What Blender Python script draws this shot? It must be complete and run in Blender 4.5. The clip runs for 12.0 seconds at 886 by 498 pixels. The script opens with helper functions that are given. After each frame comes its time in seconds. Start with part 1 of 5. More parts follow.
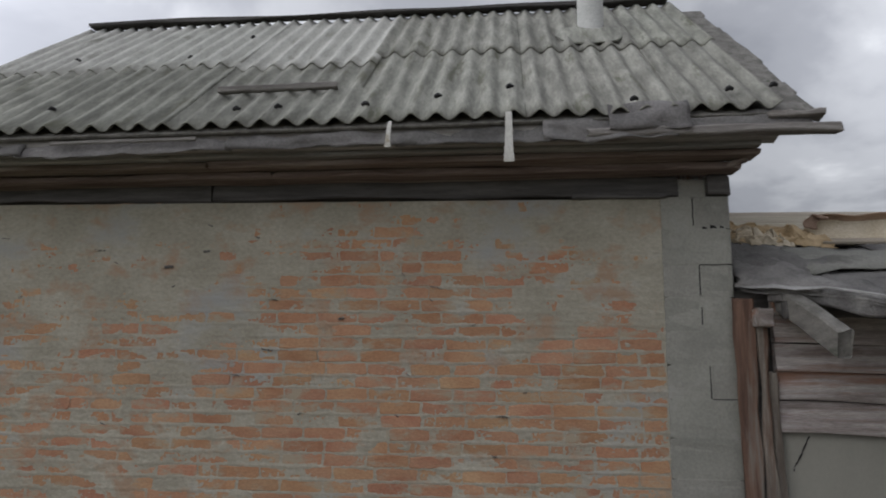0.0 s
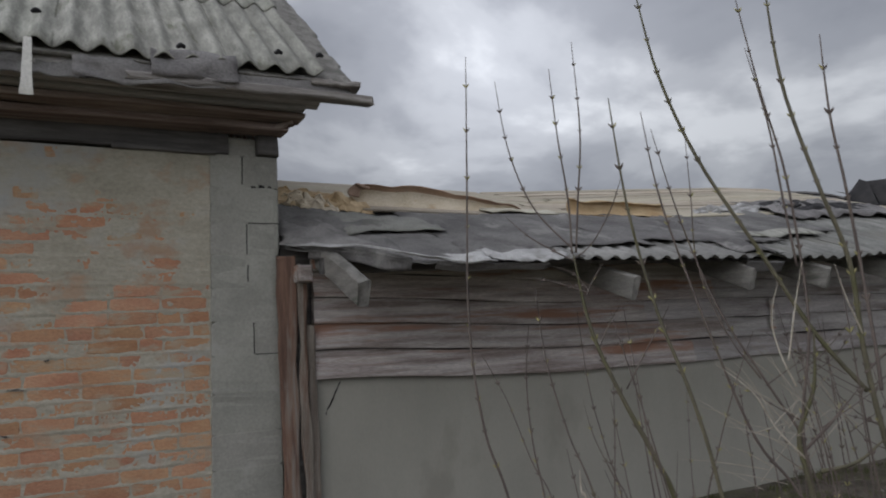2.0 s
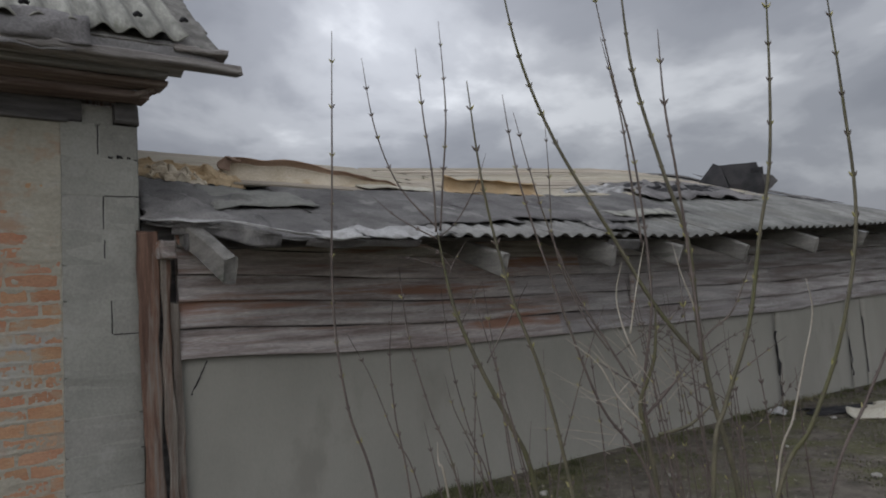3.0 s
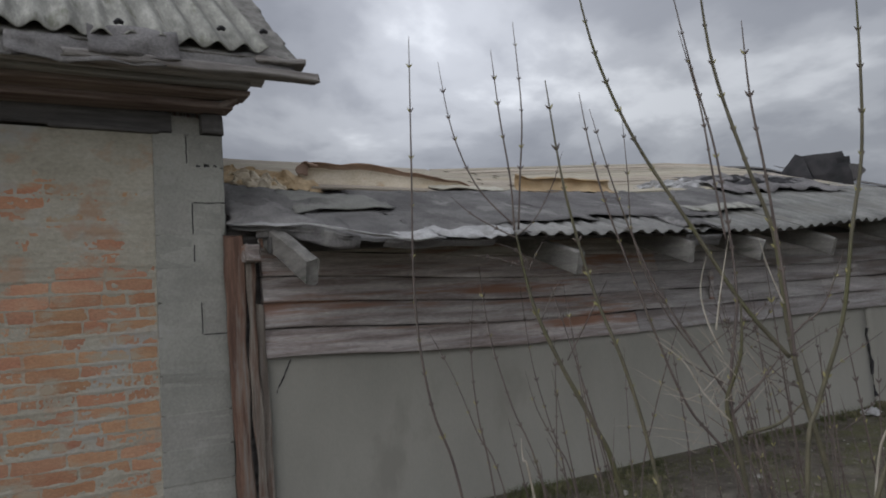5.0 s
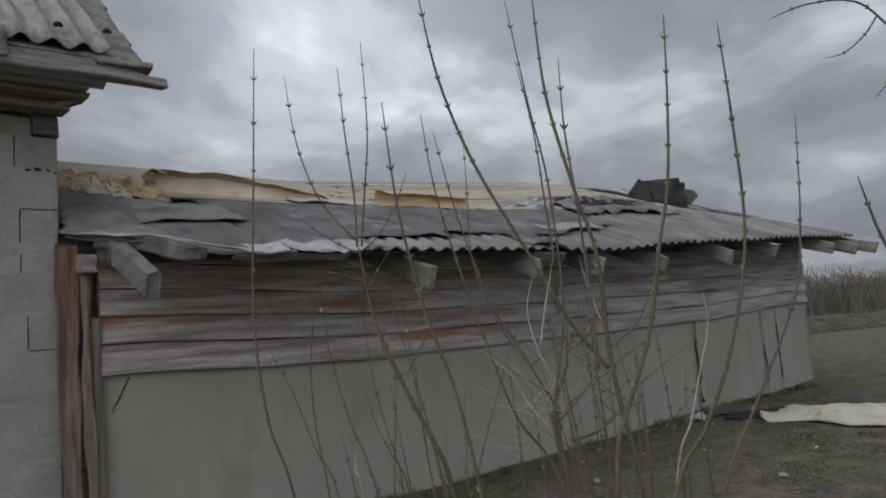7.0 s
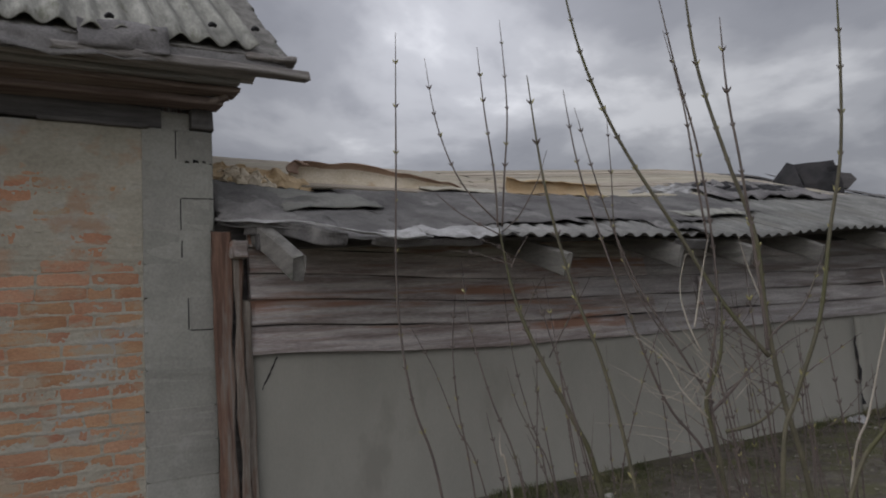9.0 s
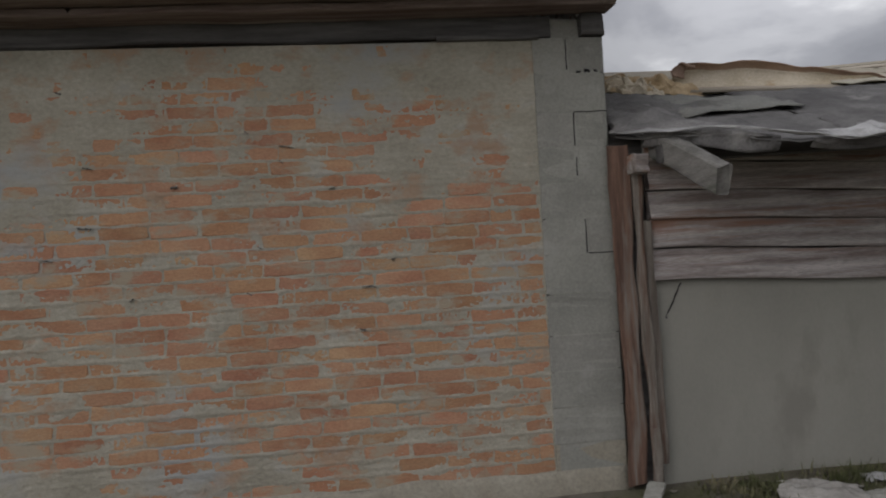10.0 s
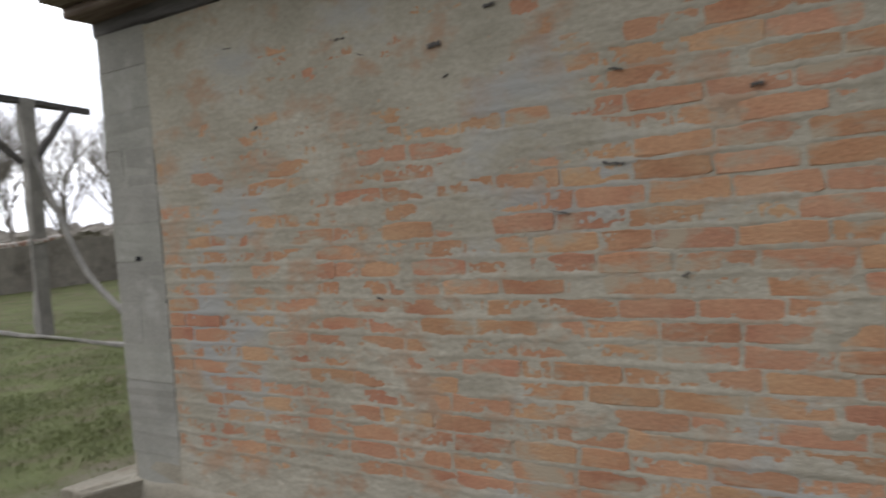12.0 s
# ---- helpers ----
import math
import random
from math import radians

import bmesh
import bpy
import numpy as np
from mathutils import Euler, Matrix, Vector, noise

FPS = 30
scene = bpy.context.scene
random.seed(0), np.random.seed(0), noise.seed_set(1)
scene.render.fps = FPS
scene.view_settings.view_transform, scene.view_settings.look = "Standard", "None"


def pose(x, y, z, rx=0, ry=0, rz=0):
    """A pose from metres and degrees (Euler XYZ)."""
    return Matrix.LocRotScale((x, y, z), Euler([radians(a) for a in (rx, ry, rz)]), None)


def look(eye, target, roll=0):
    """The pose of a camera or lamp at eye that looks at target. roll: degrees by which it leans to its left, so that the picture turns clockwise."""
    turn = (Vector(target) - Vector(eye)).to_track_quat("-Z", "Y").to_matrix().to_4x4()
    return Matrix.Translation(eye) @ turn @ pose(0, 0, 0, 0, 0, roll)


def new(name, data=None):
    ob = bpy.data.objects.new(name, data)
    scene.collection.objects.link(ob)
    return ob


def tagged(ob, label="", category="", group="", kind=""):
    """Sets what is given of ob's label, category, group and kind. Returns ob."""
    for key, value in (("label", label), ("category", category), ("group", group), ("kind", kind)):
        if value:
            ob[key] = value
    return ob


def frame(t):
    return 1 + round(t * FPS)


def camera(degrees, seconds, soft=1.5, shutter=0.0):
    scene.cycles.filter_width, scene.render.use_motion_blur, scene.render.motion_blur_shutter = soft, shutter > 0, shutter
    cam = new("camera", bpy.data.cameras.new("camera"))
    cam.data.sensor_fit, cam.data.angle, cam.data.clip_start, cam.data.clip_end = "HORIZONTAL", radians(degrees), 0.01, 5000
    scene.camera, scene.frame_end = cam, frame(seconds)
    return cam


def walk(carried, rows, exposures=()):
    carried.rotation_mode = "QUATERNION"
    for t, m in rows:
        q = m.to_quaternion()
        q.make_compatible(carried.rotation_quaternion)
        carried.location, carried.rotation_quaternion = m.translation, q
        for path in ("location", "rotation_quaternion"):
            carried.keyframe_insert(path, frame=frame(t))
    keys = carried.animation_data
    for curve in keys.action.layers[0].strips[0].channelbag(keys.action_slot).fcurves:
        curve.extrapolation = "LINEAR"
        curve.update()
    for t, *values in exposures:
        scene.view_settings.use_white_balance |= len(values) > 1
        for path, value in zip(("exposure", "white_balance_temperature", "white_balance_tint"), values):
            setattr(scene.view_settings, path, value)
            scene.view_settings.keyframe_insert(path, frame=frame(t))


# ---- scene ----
cam = camera(64.5, 12.0, soft=1.9, shutter=0.12)
PATH = [
    (0, (-1.387, -4.319, 1.477), (-1.554, -2.355, 1.816), 0.6),
    (0.5, (-1.275, -4.336, 1.451), (-1.183, -2.373, 1.82), -2.0),
    (1, (-1.21, -4.319, 1.421), (-0.851, -2.399, 1.853), -2.1),
    (1.5, (-1.158, -4.298, 1.372), (-0.517, -2.435, 1.72), -2.9),
    (2, (-1.089, -4.313, 1.345), (-0.176, -2.552, 1.603), -3.0),
    (2.5, (-1.038, -4.335, 1.353), (0.083, -2.69, 1.539), -3.8),
    (2.7, (-1.029, -4.35, 1.352), (0.162, -2.752, 1.522), -3.6),
    (4.3, (-1.084, -4.378, 1.337), (0.058, -2.743, 1.483), -4.3),
    (4.5, (-1.091, -4.356, 1.342), (-0.014, -2.678, 1.505), -4.2),
    (5, (-1.086, -4.372, 1.346), (-0.057, -2.666, 1.528), -4.1),
    (5.5, (-1.054, -4.384, 1.36), (0.014, -2.705, 1.562), -4.0),
    (6, (-1.035, -4.403, 1.343), (0.012, -2.71, 1.538), -4.1),
    (6.5, (-1.008, -4.445, 1.348), (0.204, -2.865, 1.537), -3.9),
    (6.7, (-1.013, -4.476, 1.347), (0.312, -2.99, 1.537), -4.1),
    (8.3, (-1.046, -4.434, 1.35), (0.173, -2.863, 1.561), -3.3),
    (8.5, (-1.042, -4.429, 1.343), (0.127, -2.82, 1.546), -3.0),
    (9, (-1.05, -4.397, 1.304), (-0.01, -2.7, 1.501), -3.3),
    (9.1, (-1.069, -4.383, 1.3), (-0.043, -2.676, 1.484), -3.4),
    (9.5, (-1.223, -4.211, 1.291), (-0.415, -2.382, 1.317), -4.0),
    (9.8, (-1.349, -3.981, 1.288), (-0.962, -2.02, 1.352), -3.6),
    (10, (-1.402, -3.832, 1.288), (-1.182, -1.845, 1.339), -3.2),
    (10.5, (-1.455, -3.42, 1.282), (-1.33, -1.424, 1.3), -3.1),
    (10.6, (-1.481, -3.322, 1.286), (-1.416, -1.323, 1.29), -3.6),
    (11, (-1.634, -3.04, 1.324), (-1.85, -1.054, 1.248), -2.0),
    (11.5, (-1.892, -2.741, 1.39), (-2.503, -0.836, 1.381), -0.0),
    (11.9, (-2.07, -2.449, 1.44), (-2.918, -0.639, 1.376), -3.0),
    (12, (-2.112, -2.37, 1.446), (-3.149, -0.662, 1.354), -4.0),
]
walk(cam, [(t, look(eye, target, roll)) for t, eye, target, roll in PATH],
     exposures=[(0, -0.04, 6350, 10), (0.5, 0.15, 6350, 10), (1.0, 0.19, 6350, 10), (1.5, 0.02, 6350, 10), (2.0, -0.05, 6250, 10), (2.5, -0.1, 6250, 10), (6.5, -0.06, 6200, 10), (8.5, -0.24, 6250, 11), (9.0, -0.24, 6350, 12), (9.6, -0.23, 6350, 11), (10.0, -0.16, 6500, 11), (10.5, 0.0, 6550, 11), (11.0, 0.1, 6600, 11), (12.0, 0.36, 6500, 10)])

# ---- world, sun, exposure ----
SUN_EL, SUN_AZ = radians(30), radians(235)          # azimuth clockwise from +y
world = bpy.data.worlds.new("world")
scene.world = world
world.use_nodes = True
wn, wl = world.node_tree.nodes, world.node_tree.links
wn.clear()


def wnode(kind, **values):
    n = wn.new(kind)
    for k, v in values.items():
        n.inputs[k].default_value = v
    return n


def wmath(op, a, b=None):
    n = wn.new("ShaderNodeMath")
    n.operation = op
    for i, v in enumerate((a, b)):
        if v is None:
            continue
        if isinstance(v, (int, float)):
            n.inputs[i].default_value = v
        else:
            wl.new(v, n.inputs[i])
    if op == "MULTIPLY_ADD":
        n.inputs[2].default_value = 0.64
    return n.outputs[0]


sky = wn.new("ShaderNodeTexSky")
sky.sky_type, sky.sun_disc = "NISHITA", False
sky.sun_elevation, sky.sun_rotation = SUN_EL, SUN_AZ
sky.dust_density, sky.air_density = 4.0, 1.5
sky_bg = wnode("ShaderNodeBackground", Strength=0.006)
wl.new(sky.outputs[0], sky_bg.inputs["Color"])
# a closed cloud deck: noise laid on a flat layer overhead
co = wn.new("ShaderNodeTexCoord")
sep = wn.new("ShaderNodeSeparateXYZ")
wl.new(co.outputs["Generated"], sep.inputs[0])
up = wmath("ADD", wmath("MAXIMUM", sep.outputs[2], 0.0), 0.30)
flat = wn.new("ShaderNodeCombineXYZ")
wl.new(wmath("DIVIDE", sep.outputs[0], up), flat.inputs[0])
wl.new(wmath("DIVIDE", sep.outputs[1], up), flat.inputs[1])
shift = wn.new("ShaderNodeMapping")
shift.inputs["Location"].default_value = (0.4, 1.3, 0.0)
wl.new(flat.outputs[0], shift.inputs[0])
big = wnode("ShaderNodeTexNoise", Scale=1.9, Detail=6.5, Roughness=0.51, Distortion=0.25)
wl.new(shift.outputs[0], big.inputs["Vector"])
ramp = wn.new("ShaderNodeValToRGB")
ramp.color_ramp.interpolation = "EASE"
for p, c in ((0.36, (0.40, 0.41, 0.455, 1)), (0.47, (0.48, 0.49, 0.535, 1)), (0.56, (0.64, 0.65, 0.69, 1)), (0.66, (0.95, 0.96, 0.99, 1))):
    e = ramp.color_ramp.elements.new(p)
    e.color = c
ramp.color_ramp.elements.remove(ramp.color_ramp.elements[0])
ramp.color_ramp.elements.remove(ramp.color_ramp.elements[-1])
wl.new(big.outputs[0], ramp.inputs[0])
cloud_bg = wn.new("ShaderNodeBackground")
wl.new(ramp.outputs[0], cloud_bg.inputs["Color"])
# overcast: brighter overhead than at the horizon
zenith = wmath("MULTIPLY_ADD", wmath("POWER", wmath("MAXIMUM", sep.outputs[2], 0.0), 2.2), 1.05)
# and brighter on the side of the veiled sun
side = wmath("ADD", wmath("MULTIPLY", sep.outputs[0], math.sin(SUN_AZ)), wmath("MULTIPLY", sep.outputs[1], math.cos(SUN_AZ)))
veil = wmath("ADD", wmath("MULTIPLY", wmath("POWER", wmath("MAXIMUM", wmath("ADD", side, 0.35), 0.0), 1.5), 1.45), 1.0)
# a thin place in the deck above the shed
thin = wn.new("ShaderNodeVectorMath")
thin.operation = "DOT_PRODUCT"
wl.new(co.outputs["Generated"], thin.inputs[0])
thin.inputs[1].default_value = (0.50, 0.785, 0.362)
gap = wmath("ADD", wmath("MULTIPLY", wmath("MULTIPLY", wmath("POWER", wmath("MAXIMUM", thin.outputs["Value"], 0.0), 55.0), big.outputs[0]), 1.15), 0.95)
# the deck thins out to the north-west, low over the meadow
west = wn.new("ShaderNodeVectorMath")
west.operation = "DOT_PRODUCT"
wl.new(co.outputs["Generated"], west.inputs[0])
west.inputs[1].default_value = (-0.885, 0.385, 0.262)
light_west = wmath("ADD", wmath("MULTIPLY", wmath("POWER", wmath("MAXIMUM", west.outputs["Value"], 0.0), 3.5), 1.15), 0.93)
wl.new(wmath("MULTIPLY", wmath("MULTIPLY", wmath("MULTIPLY", zenith, veil), gap), light_west), cloud_bg.inputs["Strength"])
add = wn.new("ShaderNodeAddShader")
wl.new(sky_bg.outputs[0], add.inputs[0])
wl.new(cloud_bg.outputs[0], add.inputs[1])
wout = wn.new("ShaderNodeOutputWorld")
wl.new(add.outputs[0], wout.inputs[0])

sun = new("sun", bpy.data.lights.new("sun", "SUN"))
sun.data.energy, sun.data.angle, sun.data.color = 0.22, radians(50), (1.0, 0.97, 0.92)
sun_dir = Vector((math.sin(SUN_AZ) * math.cos(SUN_EL), math.cos(SUN_AZ) * math.cos(SUN_EL), math.sin(SUN_EL)))
sun.matrix_world = look(sun_dir * 60, (0, 0, 0))


# ---- materials ----
def surface(name, c1, c2, scale=6.0, stretch=(1, 1, 1), rough=0.9, bump=0.3, fine=60.0, stain=None, stain_scale=1.2, stain_at=0.58, vary=0.0, spec=0.25, metal=0.0, speck=0.18, tint=None, tint_scale=0.8, tint_at=0.55):
    """Two tones by coarse noise, fine grain in tone and relief, and stains of a third tone. vary: spread of tone from piece to piece."""
    m = bpy.data.materials.new(name)
    m.use_nodes = True
    n, l = m.node_tree.nodes, m.node_tree.links
    b = n["Principled BSDF"]
    b.inputs["Specular IOR Level"].default_value = spec
    b.inputs["Metallic"].default_value = metal
    geo = n.new("ShaderNodeNewGeometry")
    mp = n.new("ShaderNodeMapping")
    mp.inputs["Scale"].default_value = stretch
    l.new(geo.outputs["Position"], mp.inputs[0])

    def tex(s, detail=5.0, r=0.6):
        t = n.new("ShaderNodeTexNoise")
        t.inputs["Scale"].default_value, t.inputs["Detail"].default_value, t.inputs["Roughness"].default_value = s, detail, r
        l.new(mp.outputs[0], t.inputs["Vector"])
        return t.outputs[0]

    def rng(v, lo, hi, a=0.0, z=1.0):
        t = n.new("ShaderNodeMapRange")
        t.inputs[1].default_value, t.inputs[2].default_value, t.inputs[3].default_value, t.inputs[4].default_value = lo, hi, a, z
        l.new(v, t.inputs[0])
        return t.outputs[0]

    def mix(f, a, c, mode="MIX"):
        t = n.new("ShaderNodeMix")
        t.data_type, t.blend_type = "RGBA", mode
        for i, v in ((0, f), (6, a), (7, c)):
            if isinstance(v, (tuple, float)):
                t.inputs[i].default_value = v if isinstance(v, float) else (*v, 1)
            else:
                l.new(v, t.inputs[i])
        return t.outputs[2]

    coarse, grain = tex(scale), tex(fine, 4.0, 0.7)
    col = mix(rng(coarse, 0.36, 0.64), c1, c2)
    col = mix(1.0, col, mix(rng(grain, 0.3, 0.7), (1 - speck,) * 3, (1 + speck,) * 3), "MULTIPLY")
    if vary:
        info = n.new("ShaderNodeObjectInfo")
        both = n.new("ShaderNodeMath")
        both.operation = "ADD"
        l.new(info.outputs["Random"], both.inputs[0])
        l.new(geo.outputs["Random Per Island"], both.inputs[1])
        fr = n.new("ShaderNodeMath")
        fr.operation = "FRACT"
        l.new(both.outputs[0], fr.inputs[0])
        hsv = n.new("ShaderNodeHueSaturation")
        l.new(col, hsv.inputs["Color"])
        l.new(rng(fr.outputs[0], 0, 1, 1 - vary, 1 + vary), hsv.inputs["Value"])
        wh = n.new("ShaderNodeTexWhiteNoise")
        wh.noise_dimensions = "1D"
        l.new(fr.outputs[0], wh.inputs["W"])
        l.new(rng(wh.outputs["Value"], 0, 1, 0.5 - vary * 0.08, 0.5 + vary * 0.10), hsv.inputs["Hue"])
        col = hsv.outputs[0]
    if stain:
        col = mix(rng(tex(stain_scale, 7.0, 0.65), stain_at, stain_at + 0.1), col, stain)
    if tint:
        col = mix(rng(tex(tint_scale, 6.0, 0.6), tint_at, tint_at + 0.12), col, tint)
    l.new(col, b.inputs["Base Color"])
    l.new(rng(grain, 0.3, 0.7, max(rough - 0.1, 0.05), min(rough + 0.08, 1.0)), b.inputs["Roughness"])
    if bump:
        bp = n.new("ShaderNodeBump")
        bp.inputs["Strength"].default_value, bp.inputs["Distance"].default_value = bump, 0.01
        hgt = n.new("ShaderNodeMath")
        hgt.operation = "MULTIPLY_ADD"
        l.new(coarse, hgt.inputs[0])
        hgt.inputs[1].default_value = 0.8
        l.new(grain, hgt.inputs[2])
        l.new(hgt.outputs[0], bp.inputs["Height"])
        l.new(bp.outputs[0], b.inputs["Normal"])
    return m


M_BRICK = surface("brick", (0.300, 0.148, 0.088), (0.370, 0.226, 0.137), 4.5, (0.6, 1, 1.2), rough=0.94, bump=0.45, fine=80, stain=(0.305, 0.256, 0.188), stain_scale=6.5, stain_at=0.515, vary=0.10)
M_MORTAR = surface("mortar", (0.258, 0.240, 0.190), (0.338, 0.314, 0.254), 3, (0.75, 1, 1.1), rough=0.95, bump=0.7, fine=45, stain=(0.295, 0.212, 0.148), stain_scale=4.5, stain_at=0.525, speck=0.16, tint=(0.272, 0.272, 0.254), tint_scale=1.5, tint_at=0.54)
M_BLOCK = surface("concrete_block", (0.208, 0.204, 0.180), (0.262, 0.256, 0.226), 2.5, rough=0.93, bump=0.45, fine=60, stain=(0.285, 0.280, 0.252), stain_scale=3.2, stain_at=0.57, vary=0.10, speck=0.14)
M_PLINTH = surface("plinth_plaster", (0.235, 0.212, 0.166), (0.285, 0.263, 0.211), 4, rough=0.95, bump=0.5, fine=50, stain=(0.206, 0.167, 0.122), stain_scale=3)
M_PANEL = surface("cement_panel", (0.228, 0.219, 0.189), (0.262, 0.252, 0.218), 1.4, (1, 1, 0.5), rough=0.85, bump=0.1, fine=60, stain=(0.214, 0.203, 0.174), stain_scale=1.6, speck=0.05)
M_SLATE = surface("corrugated_sheet", (0.150, 0.148, 0.128), (0.275, 0.272, 0.236), 5.0, (3.2, 0.55, 0.55), rough=0.95, bump=0.35, fine=30, stain=(0.115, 0.114, 0.086), stain_scale=2.6, stain_at=0.56, vary=0.12, speck=0.22)
M_SLATEPALE = surface("pale_corrugated_sheet", (0.300, 0.296, 0.268), (0.410, 0.405, 0.370), 5.0, (3.2, 0.55, 0.55), rough=0.95, bump=0.3, fine=30, stain=(0.215, 0.212, 0.182), stain_scale=2.6, stain_at=0.58, vary=0.08, speck=0.2)
M_SLATEOLD = surface("old_corrugated_sheet", (0.115, 0.113, 0.105), (0.21, 0.207, 0.192), 4.0, (1, 0.6, 0.6), rough=0.95, bump=0.5, fine=60, stain=(0.13, 0.126, 0.112), stain_scale=2.4, stain_at=0.54, vary=0.2)
M_WOOD = surface("weathered_wood", (0.262, 0.220, 0.195), (0.560, 0.525, 0.49), 1.3, (1, 14, 14), rough=0.9, bump=1.0, fine=22, stain=(0.310, 0.176, 0.122), stain_scale=0.6, stain_at=0.505, vary=0.24, speck=0.38)
M_WOODFAR = surface("grey_shed_wood", (0.285, 0.262, 0.250), (0.500, 0.472, 0.456), 1.3, (1, 14, 14), rough=0.9, bump=1.0, fine=22, stain=(0.235, 0.200, 0.185), stain_scale=0.6, stain_at=0.53, vary=0.2, speck=0.36)
M_WOODGREY = surface("grey_weathered_wood", (0.185, 0.173, 0.158), (0.33, 0.312, 0.288), 1.3, (1, 14, 14), rough=0.9, bump=0.8, fine=22, stain=(0.140, 0.120, 0.100), stain_scale=0.7, stain_at=0.56, vary=0.2, speck=0.25)
M_RAFTER = surface("dark_rafter_wood", (0.120, 0.114, 0.102), (0.220, 0.210, 0.190), 2.2, (6, 1.2, 6), rough=0.92, bump=0.9, fine=30, stain=(0.095, 0.098, 0.080), stain_scale=2.0, stain_at=0.56, speck=0.28)
M_WOODRED = surface("rusty_brown_wood", (0.098, 0.058, 0.043), (0.200, 0.122, 0.086), 1.8, (14, 14, 1), rough=0.9, bump=0.9, fine=22, stain=(0.225, 0.200, 0.172), stain_scale=0.8, stain_at=0.52, speck=0.25)
M_WOODUP = surface("grey_post_wood", (0.135, 0.112, 0.092), (0.245, 0.216, 0.182), 2.2, (14, 14, 1), rough=0.9, bump=0.8, fine=26, stain=(0.125, 0.072, 0.050), stain_scale=1.0, stain_at=0.53, speck=0.28)
M_CORNICE = surface("brown_cornice_wood", (0.112, 0.080, 0.063), (0.215, 0.172, 0.144), 1.8, (1, 14, 14), rough=0.9, bump=0.6, fine=26, stain=(0.255, 0.222, 0.192), stain_scale=0.9, stain_at=0.57, vary=0.12)
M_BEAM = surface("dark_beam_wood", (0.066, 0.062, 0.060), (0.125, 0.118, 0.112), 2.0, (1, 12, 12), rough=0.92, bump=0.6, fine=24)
M_FELT = surface("grey_roofing_felt", (0.095, 0.090, 0.087), (0.175, 0.167, 0.160), 3.0, rough=0.95, bump=0.9, fine=70, stain=(0.215, 0.207, 0.194), stain_scale=2.6, stain_at=0.58, vary=0.22, speck=0.28)
M_FELTPALE = surface("green_grey_roofing_felt", (0.155, 0.155, 0.138), (0.225, 0.222, 0.198), 4.0, rough=0.95, bump=0.9, fine=70, stain=(0.120, 0.116, 0.105), stain_scale=4, speck=0.25)
M_FELTDARK = surface("black_roofing_felt", (0.012, 0.012, 0.013), (0.034, 0.032, 0.032), 4.0, rough=0.85, bump=0.6, fine=90)
M_PALE = surface("pale_torn_edge", (0.250, 0.246, 0.238), (0.355, 0.351, 0.340), 5.0, rough=0.9, bump=0.3, fine=60, stain=(0.190, 0.183, 0.172), stain_scale=4)
M_BEIGE = surface("beige_underlay", (0.386, 0.317, 0.216), (0.506, 0.442, 0.340), 3.0, rough=0.85, bump=0.25, fine=70, stain=(0.331, 0.221, 0.110), stain_scale=2.2, stain_at=0.6)
M_TAN = surface("tan_underlay", (0.315, 0.221, 0.121), (0.411, 0.312, 0.187), 4.0, rough=0.85, bump=0.25, fine=70)
# Brown of the scrolled end; on the lip it stands for shade.
M_BROWNSHADE = surface("brown_shaded_underlay", (0.235, 0.160, 0.118), (0.370, 0.262, 0.190), 3.0, rough=0.85, bump=0.3, fine=70)
M_SLAT = surface("pale_bare_board", (0.265, 0.232, 0.176), (0.365, 0.330, 0.262), 2.0, (1, 14, 14), rough=0.9, bump=0.4, fine=26, stain=(0.315, 0.250, 0.165), stain_scale=0.8, vary=0.14)
M_METAL = surface("galvanised_strap", (0.45, 0.44, 0.40), (0.55, 0.54, 0.50), 6, rough=0.6, bump=0.1, fine=80, stain=(0.35, 0.3, 0.22), stain_scale=9, metal=0.3)
M_PIPE = surface("asbestos_pipe", (0.44, 0.44, 0.42), (0.52, 0.52, 0.50), 4, rough=0.9, bump=0.15, fine=80)
M_TWIG = surface("green_brown_bark", (0.068, 0.062, 0.040), (0.108, 0.096, 0.062), 12, rough=0.7, bump=0.3, fine=120, stain=(0.075, 0.072, 0.034), stain_scale=3, stain_at=0.5)
M_TWIGTOP = surface("young_purple_bark", (0.070, 0.055, 0.048), (0.108, 0.086, 0.072), 14, rough=0.6, bump=0.2, fine=120, stain=(0.090, 0.078, 0.050), stain_scale=4)
M_BUD = surface("yellow_green_bud", (0.20, 0.19, 0.07), (0.28, 0.25, 0.12), 30, rough=0.7, bump=0.1)
M_DRY = surface("dry_stalk", (0.230, 0.202, 0.158), (0.320, 0.288, 0.240), 14, rough=0.85, bump=0.2)
M_DIRT = surface("soil_and_grass", (0.034, 0.030, 0.026), (0.092, 0.081, 0.064), 3.5, rough=1.0, bump=0.8, fine=30, stain=(0.051, 0.055, 0.025), stain_scale=0.9, stain_at=0.52)
M_GRASS = surface("spring_grass", (0.050, 0.056, 0.023), (0.082, 0.088, 0.036), 1.5, rough=0.9, bump=0.0, stain=(0.155, 0.138, 0.080), stain_scale=3, stain_at=0.52)
M_MEADOWGRASS = surface("meadow_blades", (0.122, 0.143, 0.061), (0.179, 0.200, 0.086), 1.5, rough=0.9, bump=0.0)
M_LITTER = surface("dead_leaf_litter", (0.07, 0.058, 0.046), (0.15, 0.13, 0.105), 20, rough=0.95, bump=0.1, vary=0.4)
M_STONE = surface("pale_rubble", (0.19, 0.18, 0.16), (0.29, 0.28, 0.25), 8, rough=0.95, bump=0.4, vary=0.2)
